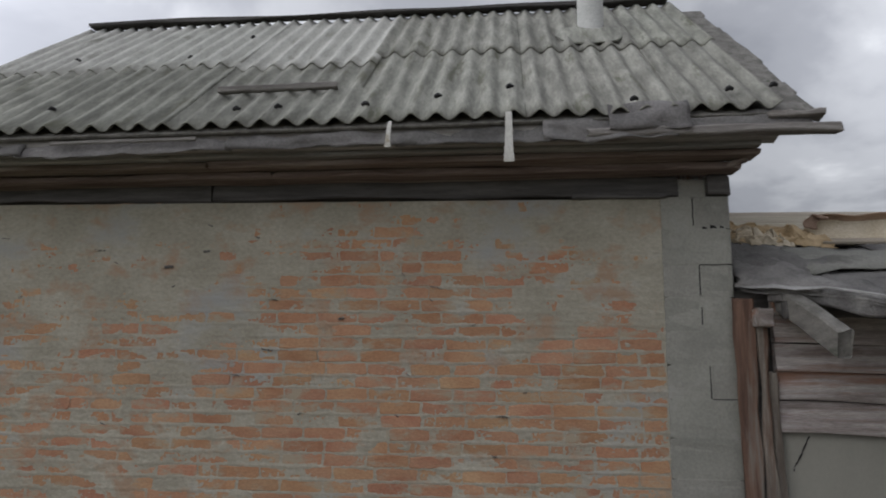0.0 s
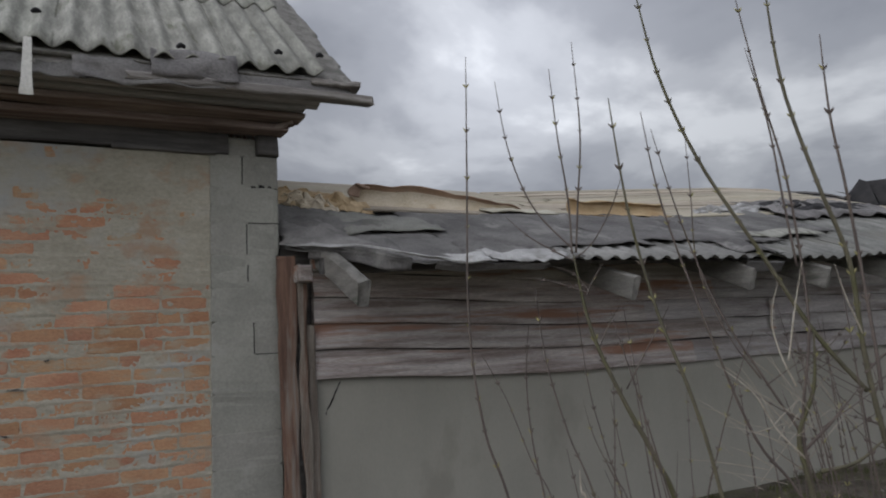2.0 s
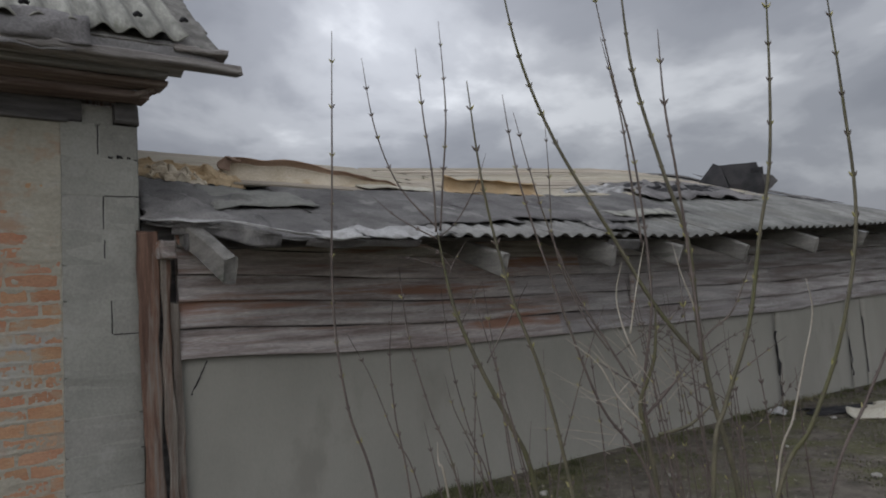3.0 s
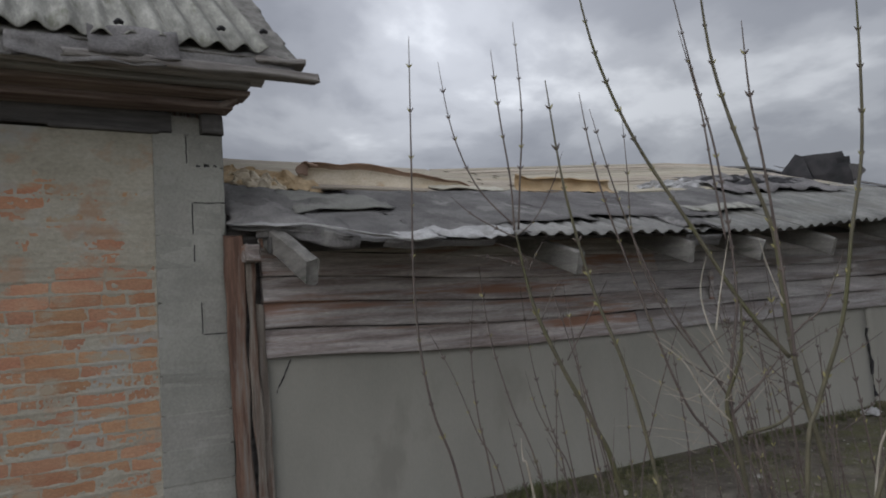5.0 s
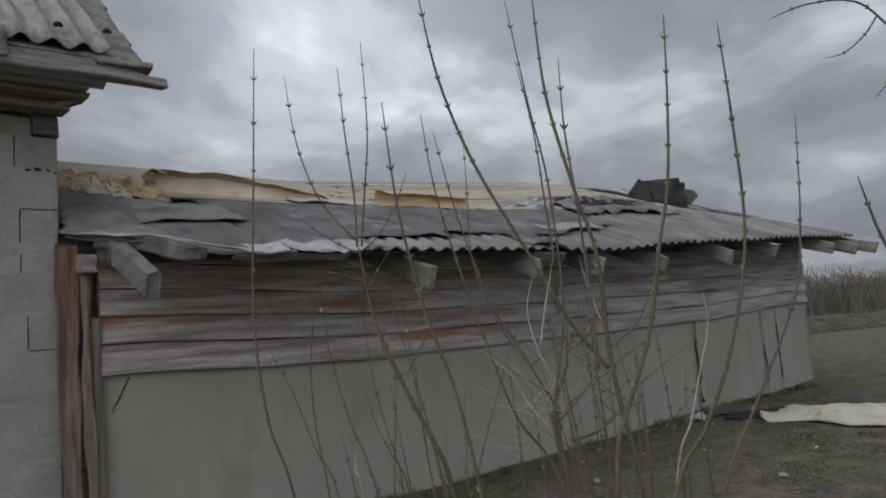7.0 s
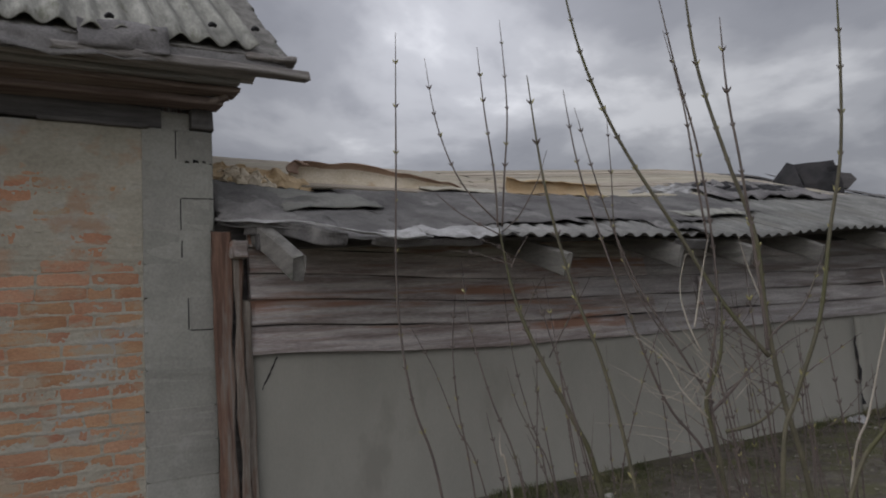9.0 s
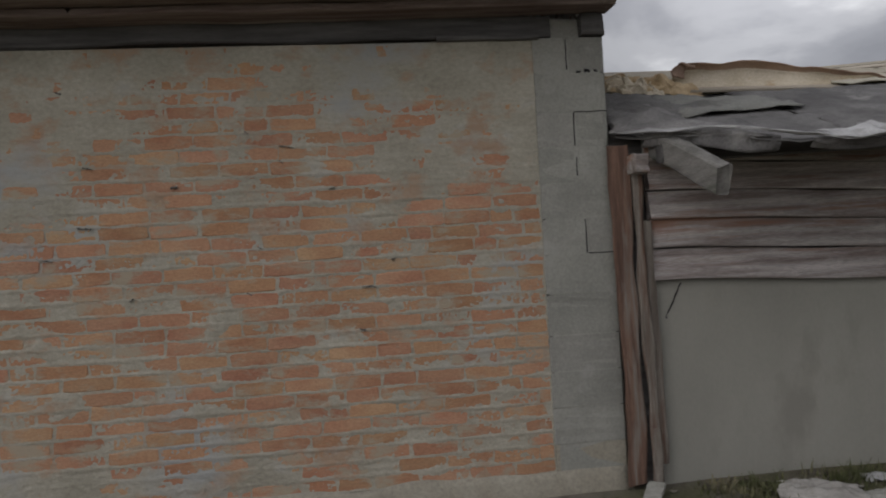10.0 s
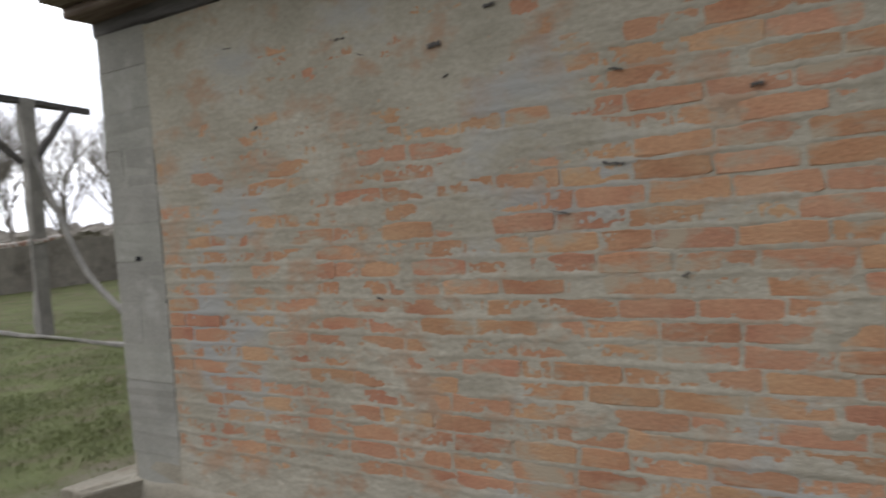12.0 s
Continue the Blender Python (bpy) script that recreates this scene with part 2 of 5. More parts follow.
M_TARP = surface("cream_sheet", (0.330, 0.305, 0.240), (0.410, 0.388, 0.322), 3, rough=0.8, bump=0.3, stain=(0.230, 0.192, 0.135), stain_scale=3)
# Pole and bark colours are lightened to carry the haze in front.
M_POLEHAZE = surface("concrete_pole", (0.190, 0.180, 0.165), (0.270, 0.258, 0.235), 4, rough=0.95, bump=0.3)
M_BARKHAZE = surface("bare_tree_bark", (0.208, 0.189, 0.163), (0.299, 0.273, 0.240), 6, rough=0.95, bump=0.3)
# Distance haze is mixed into this paler tone.
M_FARHAZE = surface("far_scrub", (0.180, 0.162, 0.138), (0.262, 0.240, 0.205), 0.8, rough=1.0, bump=0.0, fine=4, stain=(0.130, 0.118, 0.100), stain_scale=1.5)


def ground_material():
    """Dark garden soil by the shed, dry soil before the house paled to throw light under the eaves, turf to the west;
    the edges wander.
    """
    m = bpy.data.materials.new("yard_ground")
    m.use_nodes = True
    n, l = m.node_tree.nodes, m.node_tree.links
    b = n["Principled BSDF"]
    b.inputs["Specular IOR Level"].default_value, b.inputs["Roughness"].default_value = 0.15, 0.97
    geo = n.new("ShaderNodeNewGeometry")
    xyz = n.new("ShaderNodeSeparateXYZ")
    l.new(geo.outputs["Position"], xyz.inputs[0])

    def tex(scale, detail=6.0, r=0.62):
        t = n.new("ShaderNodeTexNoise")
        t.inputs["Scale"].default_value, t.inputs["Detail"].default_value, t.inputs["Roughness"].default_value = scale, detail, r
        l.new(geo.outputs["Position"], t.inputs["Vector"])
        return t.outputs[0]

    def rng(v, lo, hi):
        t = n.new("ShaderNodeMapRange")
        t.inputs[1].default_value, t.inputs[2].default_value = lo, hi
        l.new(v, t.inputs[0])
        return t.outputs[0]

    def mix(f, a, c):
        t = n.new("ShaderNodeMix")
        t.data_type = "RGBA"
        l.new(f, t.inputs[0])
        for i, v in ((6, a), (7, c)):
            if isinstance(v, tuple):
                t.inputs[i].default_value = (*v, 1)
            else:
                l.new(v, t.inputs[i])
        return t.outputs[2]

    def wander(amount, scale):
        t = n.new("ShaderNodeMath")
        t.operation = "MULTIPLY_ADD"
        l.new(tex(scale), t.inputs[0])
        t.inputs[1].default_value = amount
        l.new(xyz.outputs[0], t.inputs[2])
        return t.outputs[0]

    clod, fine, patch = tex(4.0), tex(38.0, 4.0, 0.7), tex(1.1)
    soil = mix(rng(clod, 0.36, 0.64), (0.062, 0.055, 0.045), (0.140, 0.123, 0.100))
    soil = mix(rng(patch, 0.47, 0.60), soil, mix(rng(fine, 0.35, 0.65), (0.070, 0.070, 0.036), (0.118, 0.114, 0.062)))
    soil = mix(rng(tex(9.0), 0.60, 0.70), soil, (0.165, 0.148, 0.118))
    # Mostly unseen ground, made pale so it bounces light up under the eaves.
    dry = mix(rng(clod, 0.36, 0.64), (0.175, 0.156, 0.124), (0.255, 0.231, 0.186))
    turf = mix(rng(patch, 0.40, 0.60), (0.085, 0.098, 0.040), (0.120, 0.140, 0.056))
    turf = mix(rng(tex(2.3), 0.50, 0.62), turf, (0.135, 0.118, 0.074))
    turf = mix(rng(fine, 0.50, 0.75), turf, (0.165, 0.150, 0.090))
    col = mix(rng(wander(2.6, 0.7), 0.55, 1.6), dry, soil)
    col = mix(rng(wander(3.0, 0.6), -4.9, -4.1), turf, col)
    l.new(col, b.inputs["Base Color"])
    bp = n.new("ShaderNodeBump")
    bp.inputs["Strength"].default_value, bp.inputs["Distance"].default_value = 0.9, 0.02
    h = n.new("ShaderNodeMath")
    h.operation = "MULTIPLY_ADD"
    l.new(clod, h.inputs[0])
    h.inputs[1].default_value = 1.6
    l.new(fine, h.inputs[2])
    l.new(h.outputs[0], bp.inputs["Height"])
    l.new(bp.outputs[0], b.inputs["Normal"])
    return m


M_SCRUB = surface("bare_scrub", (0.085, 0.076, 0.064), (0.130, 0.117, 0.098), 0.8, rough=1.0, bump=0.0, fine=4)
M_GROUND = ground_material()


# ---- mesh helpers ----
class Shape:
    def __init__(self):
        self.v, self.f = [], []

    def loft(self, rings, cap=True):
        """Closed rings of equal length, joined in order."""
        k, base = len(rings[0]), len(self.v)
        for r in rings:
            self.v.extend(tuple(p) for p in r)
        for i in range(len(rings) - 1):
            for j in range(k):
                a, b = base + i * k + j, base + i * k + (j + 1) % k
                self.f.append((a, b, b + k, a + k))
        if cap:
            self.f.append(tuple(base + j for j in reversed(range(k))))
            self.f.append(tuple(base + (len(rings) - 1) * k + j for j in range(k)))
        return self

    def mesh(self, name, smooth=False):
        me = bpy.data.meshes.new(name)
        me.from_pydata(self.v, [], self.f)
        bm = bmesh.new()
        bm.from_mesh(me)
        bmesh.ops.recalc_face_normals(bm, faces=bm.faces[:])
        bm.to_mesh(me)
        bm.free()
        if smooth:
            me.polygons.foreach_set("use_smooth", [True] * len(me.polygons))
        me.update()
        return me


def part(name, shape, material, parent=None, label="", smooth=False):
    me = shape.mesh(name, smooth) if isinstance(shape, Shape) else shape
    if material and not me.materials:
        me.materials.append(material)
    ob = new(name, me)
    if parent:
        ob.parent = parent
        ob.matrix_parent_inverse = parent.matrix_world.inverted() if parent.matrix_world != Matrix() else Matrix()
    if label:
        tagged(ob, label)
    return ob


def holder(name, at=(0, 0, 0)):
    ob = new(name)
    ob.location = at
    ob.empty_display_size = 0.1
    bpy.context.view_layer.update()
    return ob


def nz(x, y=0.0, z=0.0):
    return noise.noise(Vector((x, y, z)))


def plank(p, q, width, thick, seed=0, up=(0, 0, 1), wobble=0.004, segs=10, ragged=0.01, shape=None):
    """A rough board from p to q: width along up, thickness across, with chamfered, wavering edges and ragged ends."""
    p, q, up = Vector(p), Vector(q), Vector(up)
    d = (q - p).normalized()
    side = d.cross(up).normalized()
    up = side.cross(d).normalized()
    c = min(min(thick, width) * 0.18, 0.011)
    w, h = thick / 2, width / 2
    prof = [(-w + c, -h), (w - c, -h), (w, -h + c), (w, h - c), (w - c, h), (-w + c, h), (-w, h - c), (-w, -h + c)]
    rings = []
    for i in range(segs + 1):
        t = i / segs
        ring = []
        for j, (a, b) in enumerate(prof):
            s = seed * 7.3 + 11
            end = (nz(j * 1.7, s, i) * ragged) if i in (0, segs) else 0
            da, db = nz(t * 5 + s, b * 9, 1.3) * wobble, nz(t * 6 + s, a * 9 + (3 if b > 0 else 0), 5.1) * wobble * 1.6
            ring.append(p + (q - p) * t + d * end + side * (a + da) + up * (b + db))
        rings.append(ring)
    return (shape or Shape()).loft(rings)


def tube(points, radii, sides=7, shape=None, steps=5):
    """A smooth tapering tube through the points."""
    pts = [Vector(p) for p in points]
    dense, rad = [], []
    n = len(pts)
    for i in range(n - 1):
        p0, p1, p2, p3 = pts[max(i - 1, 0)], pts[i], pts[i + 1], pts[min(i + 2, n - 1)]
        for k in range(steps):
            t = k / steps
            dense.append(0.5 * (2 * p1 + (p2 - p0) * t + (2 * p0 - 5 * p1 + 4 * p2 - p3) * t * t + (3 * p1 - p0 - 3 * p2 + p3) * t ** 3))
            rad.append(radii[i] + (radii[i + 1] - radii[i]) * t)
    dense.append(pts[-1])
    rad.append(radii[-1])
    rings = []
    ref = Vector((0.37, 0.81, 0.44))
    for i, p in enumerate(dense):
        d = (dense[min(i + 1, len(dense) - 1)] - dense[max(i - 1, 0)]).normalized()
        a = d.cross(ref).normalized()
        b = d.cross(a)
        rings.append([p + (a * math.cos(2 * math.pi * j / sides) + b * math.sin(2 * math.pi * j / sides)) * rad[i] for j in range(sides)])
    return (shape or Shape()).loft(rings), dense


def sheet(fn, nu, nv, thick=0.006, shape=None):
    """A sheet with two faces and a rim: fn(u, v) gives its upper face."""
    s = shape or Shape()
    base = len(s.v)
    top = [[Vector(fn(i / nu, j / nv)) for j in range(nv + 1)] for i in range(nu + 1)]
    low = []
    for i in range(nu + 1):
        row = []
        for j in range(nv + 1):
            du = top[min(i + 1, nu)][j] - top[max(i - 1, 0)][j]
            dv = top[i][min(j + 1, nv)] - top[i][max(j - 1, 0)]
            nrm = du.cross(dv)
            row.append(top[i][j] - (nrm.normalized() if nrm.length > 1e-9 else Vector((0, 0, 1))) * thick)
        low.append(row)
    for layer in (top, low):
        for row in layer:
            s.v.extend(tuple(p) for p in row)
    k, m = nv + 1, (nu + 1) * (nv + 1)
    for i in range(nu):
        for j in range(nv):
            a = base + i * k + j
            s.f.append((a, a + k, a + k + 1, a + 1))
            s.f.append((a + m, a + m + 1, a + m + k + 1, a + m + k))
    for i in range(nu):
        for j in (0, nv):
            a = base + i * k + j
            s.f.append((a, a + k, a + k + m, a + m))
    for j in range(nv):
        for i in (0, nu):
            a = base + i * k + j
            s.f.append((a, a + 1, a + 1 + m, a + m))
    return s


def block(x0, x1, y0, y1, z0, z1, seed=0, worn=0.006, shape=None, segs=3):
    """A masonry block with worn edges."""
    return plank(((x0 + x1) / 2, (y0 + y1) / 2, z0), ((x0 + x1) / 2, (y0 + y1) / 2, z1), y1 - y0, x1 - x0, seed, (0, 1, 0), worn * 0.5, segs, worn * 0.6, shape)


# ---- ground ----
def ground_z(x, y):
    z = nz(x * 0.5, y * 0.5, 3) * 0.035 + nz(x * 2.1, y * 2.1, 8) * 0.014
    fade = min(1.0, max(0.0, (math.hypot(x, y) - 12) / 10))
    return z * (1 - fade) + nz(x * 0.06, y * 0.06, 2) * 0.35 * fade


def make_ground():
    s = Shape()
    axis = [-1200, -500, -250, -130, -80, -50, -36, -27, -21] + [-16 + 0.25 * i for i in range(129)] + [21, 27, 36, 50, 80, 130, 250, 500, 1200]
    n = len(axis)
    for x in axis:
        for y in axis:
            s.v.append((x, y, ground_z(x, y)))
    for i in range(n - 1):
        for j in range(n - 1):
            s.f.append((i * n + j, (i + 1) * n + j, (i + 1) * n + j + 1, i * n + j + 1))
    me = s.mesh("ground", True)
    me.materials.append(M_GROUND)
    return tagged(part("ground", me, None), "bare soil yard with patchy short spring grass", "ground", kind="structure")


make_ground()

# ---- house: front wall between two block pillars ----
XL, XR, XPL, XPR = -5.66, 0.0, -5.245, -0.42
Z_PLINTH, Z_TOP = 0.27, 2.53
COURSE = (Z_TOP - Z_PLINTH) / 29
Z_FOOT = Z_PLINTH - 2 * COURSE                        # the brickwork runs on below the pillars' first block


DAUBS = ((-1.61, 0.59, 0.035), (-0.675, 0.585, 0.04), (-2.29, 0.605, 0.04), (-2.2, 0.715, 0.03), (-2.97, 0.70, 0.035), (-1.92, 1.55, 0.03), (-3.35, 1.64, 0.04), (-2.5, 1.745, 0.03), (-3.95, 0.88, 0.04), (-3.1, 0.99, 0.03), (-2.2, 1.015, 0.03))


def smear(x, z):
    """How far mortar is smeared over the bricks, from -1 (clean) to 1."""
    def ramp_to(v, lo, hi):
        return max(0.0, min(1.0, (v - lo) / (hi - lo)))

    lead = -0.35 + 0.52 * ramp_to(z, 1.70, 2.40) + 0.45 * ramp_to(z, 2.28, 2.46)
    lead += 0.55 * ramp_to(x, -1.42, -1.15) * ramp_to(z, 1.62, 1.80)            # plastered corner by the pillar
    lead += 0.22 * ramp_to(x, -0.95, -0.5) * ramp_to(z, 1.15, 1.45)
    lead += ramp_to(-x, 2.75, 3.4) * (0.38 + 0.38 * ramp_to(z, 1.30, 1.60))
    lead += 0.75 * ramp_to(-z, -0.40, -0.24) * (0.55 + 0.45 * ramp_to(-x, 1.6, 2.6))
    for dx, dz, r in DAUBS:
        d = ((x - dx) / (1.6 * r)) ** 2 + ((z - dz) / r) ** 2
        if d < 4:
            lead += 1.3 * math.exp(-d)
    off = (z - Z_PLINTH) / COURSE
    lead += 0.62 * max(0.0, 1 - lead) * max(0.0, 1 - abs(off - round(off)) * COURSE / (0.016 + 0.009 * nz(x * 6, round(off) * 3.1, 3.0)))
    return lead + 0.50 * nz(x * 1.7, z * 2.6, 4.0) + 0.80 * nz(x * 5.2, z * 11, 9.0) + 0.45 * nz(x * 13, z * 26, 2.0) + 0.22 * nz(x * 36, z * 60, 6.0)


def make_front_wall():
    s = Shape()
    nx, nzz = 680, 320
    k = nzz + 1
    for i in range(nx + 1):
        x = XPL - 0.014 + (XPR - XPL + 0.028) * i / nx
        for j in range(k):
            z = Z_FOOT + (Z_TOP - Z_FOOT) * j / nzz
            s.v.append((x, 0.0012 - 0.0065 * max(-0.18, min(1.1, smear(x, z))) + 0.002 * nz(x * 60, z * 60, 1) + (0.012 if i in (0, nx) else 0.0), z))
    for i in range(nx):
        for j in range(nzz):
            a = i * k + j
            s.f.append((a, a + k, a + k + 1, a + 1))
    core = block(XPL, XPR, 0.06, 0.30, Z_FOOT, Z_TOP, 5)
    off = len(s.v)
    s.v.extend(core.v)
    s.f.extend(tuple(off + a for a in f) for f in core.f)
    return tagged(part("wall_front", s, M_MORTAR, smooth=True), "brick infill wall smeared with grey mortar", "wall", kind="structure")


def make_pillar(x0, x1, splits, name_label):
    p = holder("pillar", ((x0 + x1) / 2, 0.15, 0))
    tagged(p, name_label, "pillar", kind="structure")
    z, i = Z_PLINTH, 0
    part("block", block(x0, x1, 0.0, 0.30, Z_FOOT - 0.1, Z_PLINTH - 0.002, 41 + x0, 0.006), M_PLINTH, p)
    tops = (0.47, 0.67, 0.87, 1.10, 1.32, 1.52, 1.72, 1.92, 2.12, 2.34, 2.545)
    for top in tops:
        cut = splits.get(i)
        spans = [(x0, x1)] if cut is None else [(x0, x0 + cut - 0.003), (x0 + cut + 0.003, x1)]
        for a, b in spans:
            dy = 0.003 * nz(i * 3.1, a * 5, 2)
            part("block", block(a, b, -0.004 + dy, 0.30, z + 0.002, top - 0.0035, i * 3 + a, 0.006, segs=5), M_BLOCK, p)
        z, i = top, i + 1
    part("core", block(x0 + 0.02, x1 - 0.02, -0.002, 0.28, Z_PLINTH - 0.2, 2.53, 3), M_BLOCK, p)
    return p


wall_front = make_front_wall()
pillar_right = make_pillar(XPR, XR, {5: 0.255, 7: 0.225, 8: 0.222, 10: 0.2}, "grey concrete block pillar with open joints")
pillar_left = make_pillar(XL, XPL, {3: 0.2, 7: 0.16}, "grey concrete block pillar beside the meadow")
# Black plates at the face stand in for the shade inside joint holes.
for px, pz, w in ((-0.105, 2.352, 0.028), (-0.055, 2.350, 0.014), (-0.155, 2.347, 0.02), (-5.455, 1.335, 0.04)):
    tagged(part("mortar_hole", plank((px - w / 2, -0.004, pz), (px + w / 2, -0.004, pz), w * 0.55, 0.012, px, wobble=0.006, segs=4), M_FELTDARK, pillar_right if px > -1 else pillar_left), "dark plate for the shade in a joint hole")

# Dark plates laid on the mortar instead of recesses: their colour is the shade.
for px, pz, w, t in ((-2.385, 1.783, 0.035, 0.010), (-3.277, 2.21, 0.04, 0.010), (-3.525, 2.11, 0.055, 0.016), (-1.253, 1.345, 0.02, 0.006)):
    part("crevice", plank((px - w / 2, -0.009, pz), (px + w / 2, -0.009, pz + 0.004), t, 0.012, px, wobble=0.006, segs=6), M_BEAM, wall_front, "dark plate for the shade in a mortar gap")

# More such dark plates, scattered along the courses as shaded cracks.
rng = random.Random(77)
for i in range(20):
    px, pz = rng.uniform(-5.0, -0.7), Z_PLINTH + COURSE * (rng.randint(9, 27) + rng.uniform(-0.08, 0.08))
    w = rng.choice((0.02, 0.03, 0.045, 0.07))
    lean = rng.uniform(-0.008, 0.008)
    part("crevice", plank((px - w / 2, -0.0075, pz - lean), (px + w / 2, -0.0075, pz + lean), rng.uniform(0.002, 0.004), 0.008, px * 3, wobble=0.006, segs=6), M_BEAM, wall_front)

for a, b in (((-0.165, 1.325), (-0.165, 1.515)), ((-0.155, 1.322), (-0.005, 1.321)), ((-0.198, 1.93), (-0.198, 2.115)), ((-0.195, 2.12), (-0.004, 2.121)), ((-0.195, 1.76), (-0.195, 1.86)), ((-0.22, 2.36), (-0.22, 2.53))):
    part("open_joint", plank((a[0], -0.0035, a[1]), (b[0], -0.0035, b[1]), 0.006, 0.006, a[1] * 7, up=(0, 1, 0), wobble=0.003, segs=8), M_FELTDARK, pillar_right, "dark open joint")

pl = Shape()
n = 60
rings = []
for i in range(n + 1):
    x = XL - 0.01 + (XR - XL + 0.02) * i / n
    w = 0.012 * nz(x * 2.2, 1) + 0.006 * nz(x * 9, 4)
    rings.append([(x, -0.006 + 0.4 * w, Z_FOOT + 0.012 + 0.03 * nz(x * 3, 7)), (x, -0.016 + w, Z_FOOT - 0.03 + 0.02 * nz(x * 2, 9)), (x, -0.03 + 1.3 * w, 0.03), (x, -0.045 + 1.5 * w, -0.15), (x, 0.29, -0.15), (x, 0.29, Z_FOOT - 0.002)])
pl.loft(rings)
tagged(part("plinth", pl, M_PLINTH, smooth=True), "rough plastered concrete plinth under the brick wall", "plinth", kind="structure")
slab = plank((-5.95, -0.02, 0.04), (-5.60, -0.10, 0.06), 0.42, 0.12, 4, up=(0, 1, 0), wobble=0.03)
tagged(part("concrete_slab", slab, M_PLINTH), "broken concrete slab at the foot of the pillar", "slab")

for nm, x0, x1, y0, y1 in (("wall_side_west", XL + 0.002, XL + 0.3, 0.31, 4.0), ("wall_side_east", XR - 0.3, XR - 0.01, 0.31, 4.0), ("wall_back", XL, XR, 4.01, 4.3)):
    tagged(part(nm, block(x0, x1, y0, y1, -0.1, 2.66, x0), M_BLOCK), "plain grey block wall of the house", "wall", kind="structure")

# beam, cornice and fascia along the eave
beam = holder("wall_beam", (-2.8, 0.1, 2.53))
tagged(beam, "dark weathered timber wall plate under the eave", "beam", kind="structure")
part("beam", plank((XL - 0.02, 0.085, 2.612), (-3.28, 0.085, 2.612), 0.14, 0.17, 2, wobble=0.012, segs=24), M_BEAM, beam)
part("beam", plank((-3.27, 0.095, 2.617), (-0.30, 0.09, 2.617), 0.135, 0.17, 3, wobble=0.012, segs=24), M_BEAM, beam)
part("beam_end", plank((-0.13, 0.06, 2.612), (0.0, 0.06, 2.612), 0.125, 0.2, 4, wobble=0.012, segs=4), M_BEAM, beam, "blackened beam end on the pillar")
part("packing_board", plank((-0.95, -0.005, 2.545), (-0.38, -0.005, 2.548), 0.028, 0.06, 5, wobble=0.006), M_BEAM, beam)
part("filling", block(-0.31, -0.12, 0.03, 0.18, 2.545, 2.66, 9, 0.02), M_BLOCK, beam)

TILT_ROOF = 0.016                                     # the roof falls slightly to the west
EY, EZ, SLOPE = -0.45, 2.925, 0.792                    # eave line and pitch of the house roof
RY = 2.0


def roof_z(x, y):
    return EZ + (y - EY) * SLOPE + TILT_ROOF * x


cornice = holder("eave_cornice", (-2.8, -0.2, 2.7))
tagged(cornice, "stepped brown wooden cornice boards under the roof edge", "cornice", kind="structure")
for y, z, w, th, xr, lab in ((-0.075, 2.70, 0.045, 0.17, 0.02, ""), (-0.20, 2.742, 0.035, 0.16, 0.105, ""), (-0.275, 2.775, 0.03, 0.14, 0.085, ""), (-0.345, 2.80, 0.028, 0.12, 0.165, "pale front edge board")):
    for a, b in ((XL - 0.02, -2.6 + y * 3), (-2.59 + y * 3, xr)):
        part("cornice_board", plank((a, y, z + TILT_ROOF * a * 0.6), (b, y, z + TILT_ROOF * b * 0.6), w, th, y * 31 + a, wobble=0.008, segs=20, ragged=0.03), M_CORNICE if y > -0.25 else M_WOODGREY, cornice, lab)
part("moulding_end", plank((-0.03, -0.13, 2.685), (0.065, -0.17, 2.745), 0.03, 0.1, 8, wobble=0.008), M_CORNICE, cornice)

fascia = holder("eave_fascia", (-2.8, -0.4, 2.85))
tagged(fascia, "felt-wrapped fascia board with torn edges", "fascia", kind="structure")
part("fascia_board", plank((XL - 0.15, -0.385, 2.865 - 0.09), (0.30, -0.385, 2.872), 0.11, 0.03, 12, wobble=0.006, segs=30), M_WOODGREY, fascia)


def felt_drape(x0, x1, top, bottom, seed, y0=-0.41, amp=1.0):
    def fn(u, v):
        x = x0 + (x1 - x0) * u
        low = bottom + 0.022 * nz(x * 4, seed) + 0.012 * nz(x * 15, seed)
        z = top + 0.028 * nz(x * 6, seed + 3) * (1 - v) + (low - top) * v + TILT_ROOF * x
        return (x, y0 - 0.03 * v ** 2 - amp * (0.03 * nz(x * 5, v * 2, seed) + 0.014 * nz(x * 13, v * 5, seed)) + (0.05 * (1 - v) ** 3), z)
    return sheet(fn, max(8, int((x1 - x0) * 26)), 7, 0.004)


for i, (a, b, t, lo) in enumerate(((-5.8, -4.3, 2.93, 2.80), (-4.36, -2.98, 2.93, 2.785), (-3.02, -1.95, 2.925, 2.80), (-2.0, -0.78, 2.925, 2.785), (-0.86, -0.28, 2.93, 2.82))):
    part("felt_strip", felt_drape(a, b, t, lo, i * 3.7), M_FELT, fascia, smooth=True)
part("felt_flap", felt_drape(-1.15, -0.40, 2.93, 2.775, 21.0, -0.45, 1.5), M_FELT, fascia, "curled torn felt flap", True)
part("felt_flap", felt_drape(-0.78, -0.33, 3.01, 2.825, 33.0, -0.465, 1.3), M_FELT, fascia, "torn felt patch lapped over the sheet edge", True)
part("edge_board", plank((-0.9, -0.44, 2.805), (0.47, -0.445, 2.818), 0.05, 0.09, 17, wobble=0.008, ragged=0.03), M_WOODGREY, fascia, "pale board end past the gable")
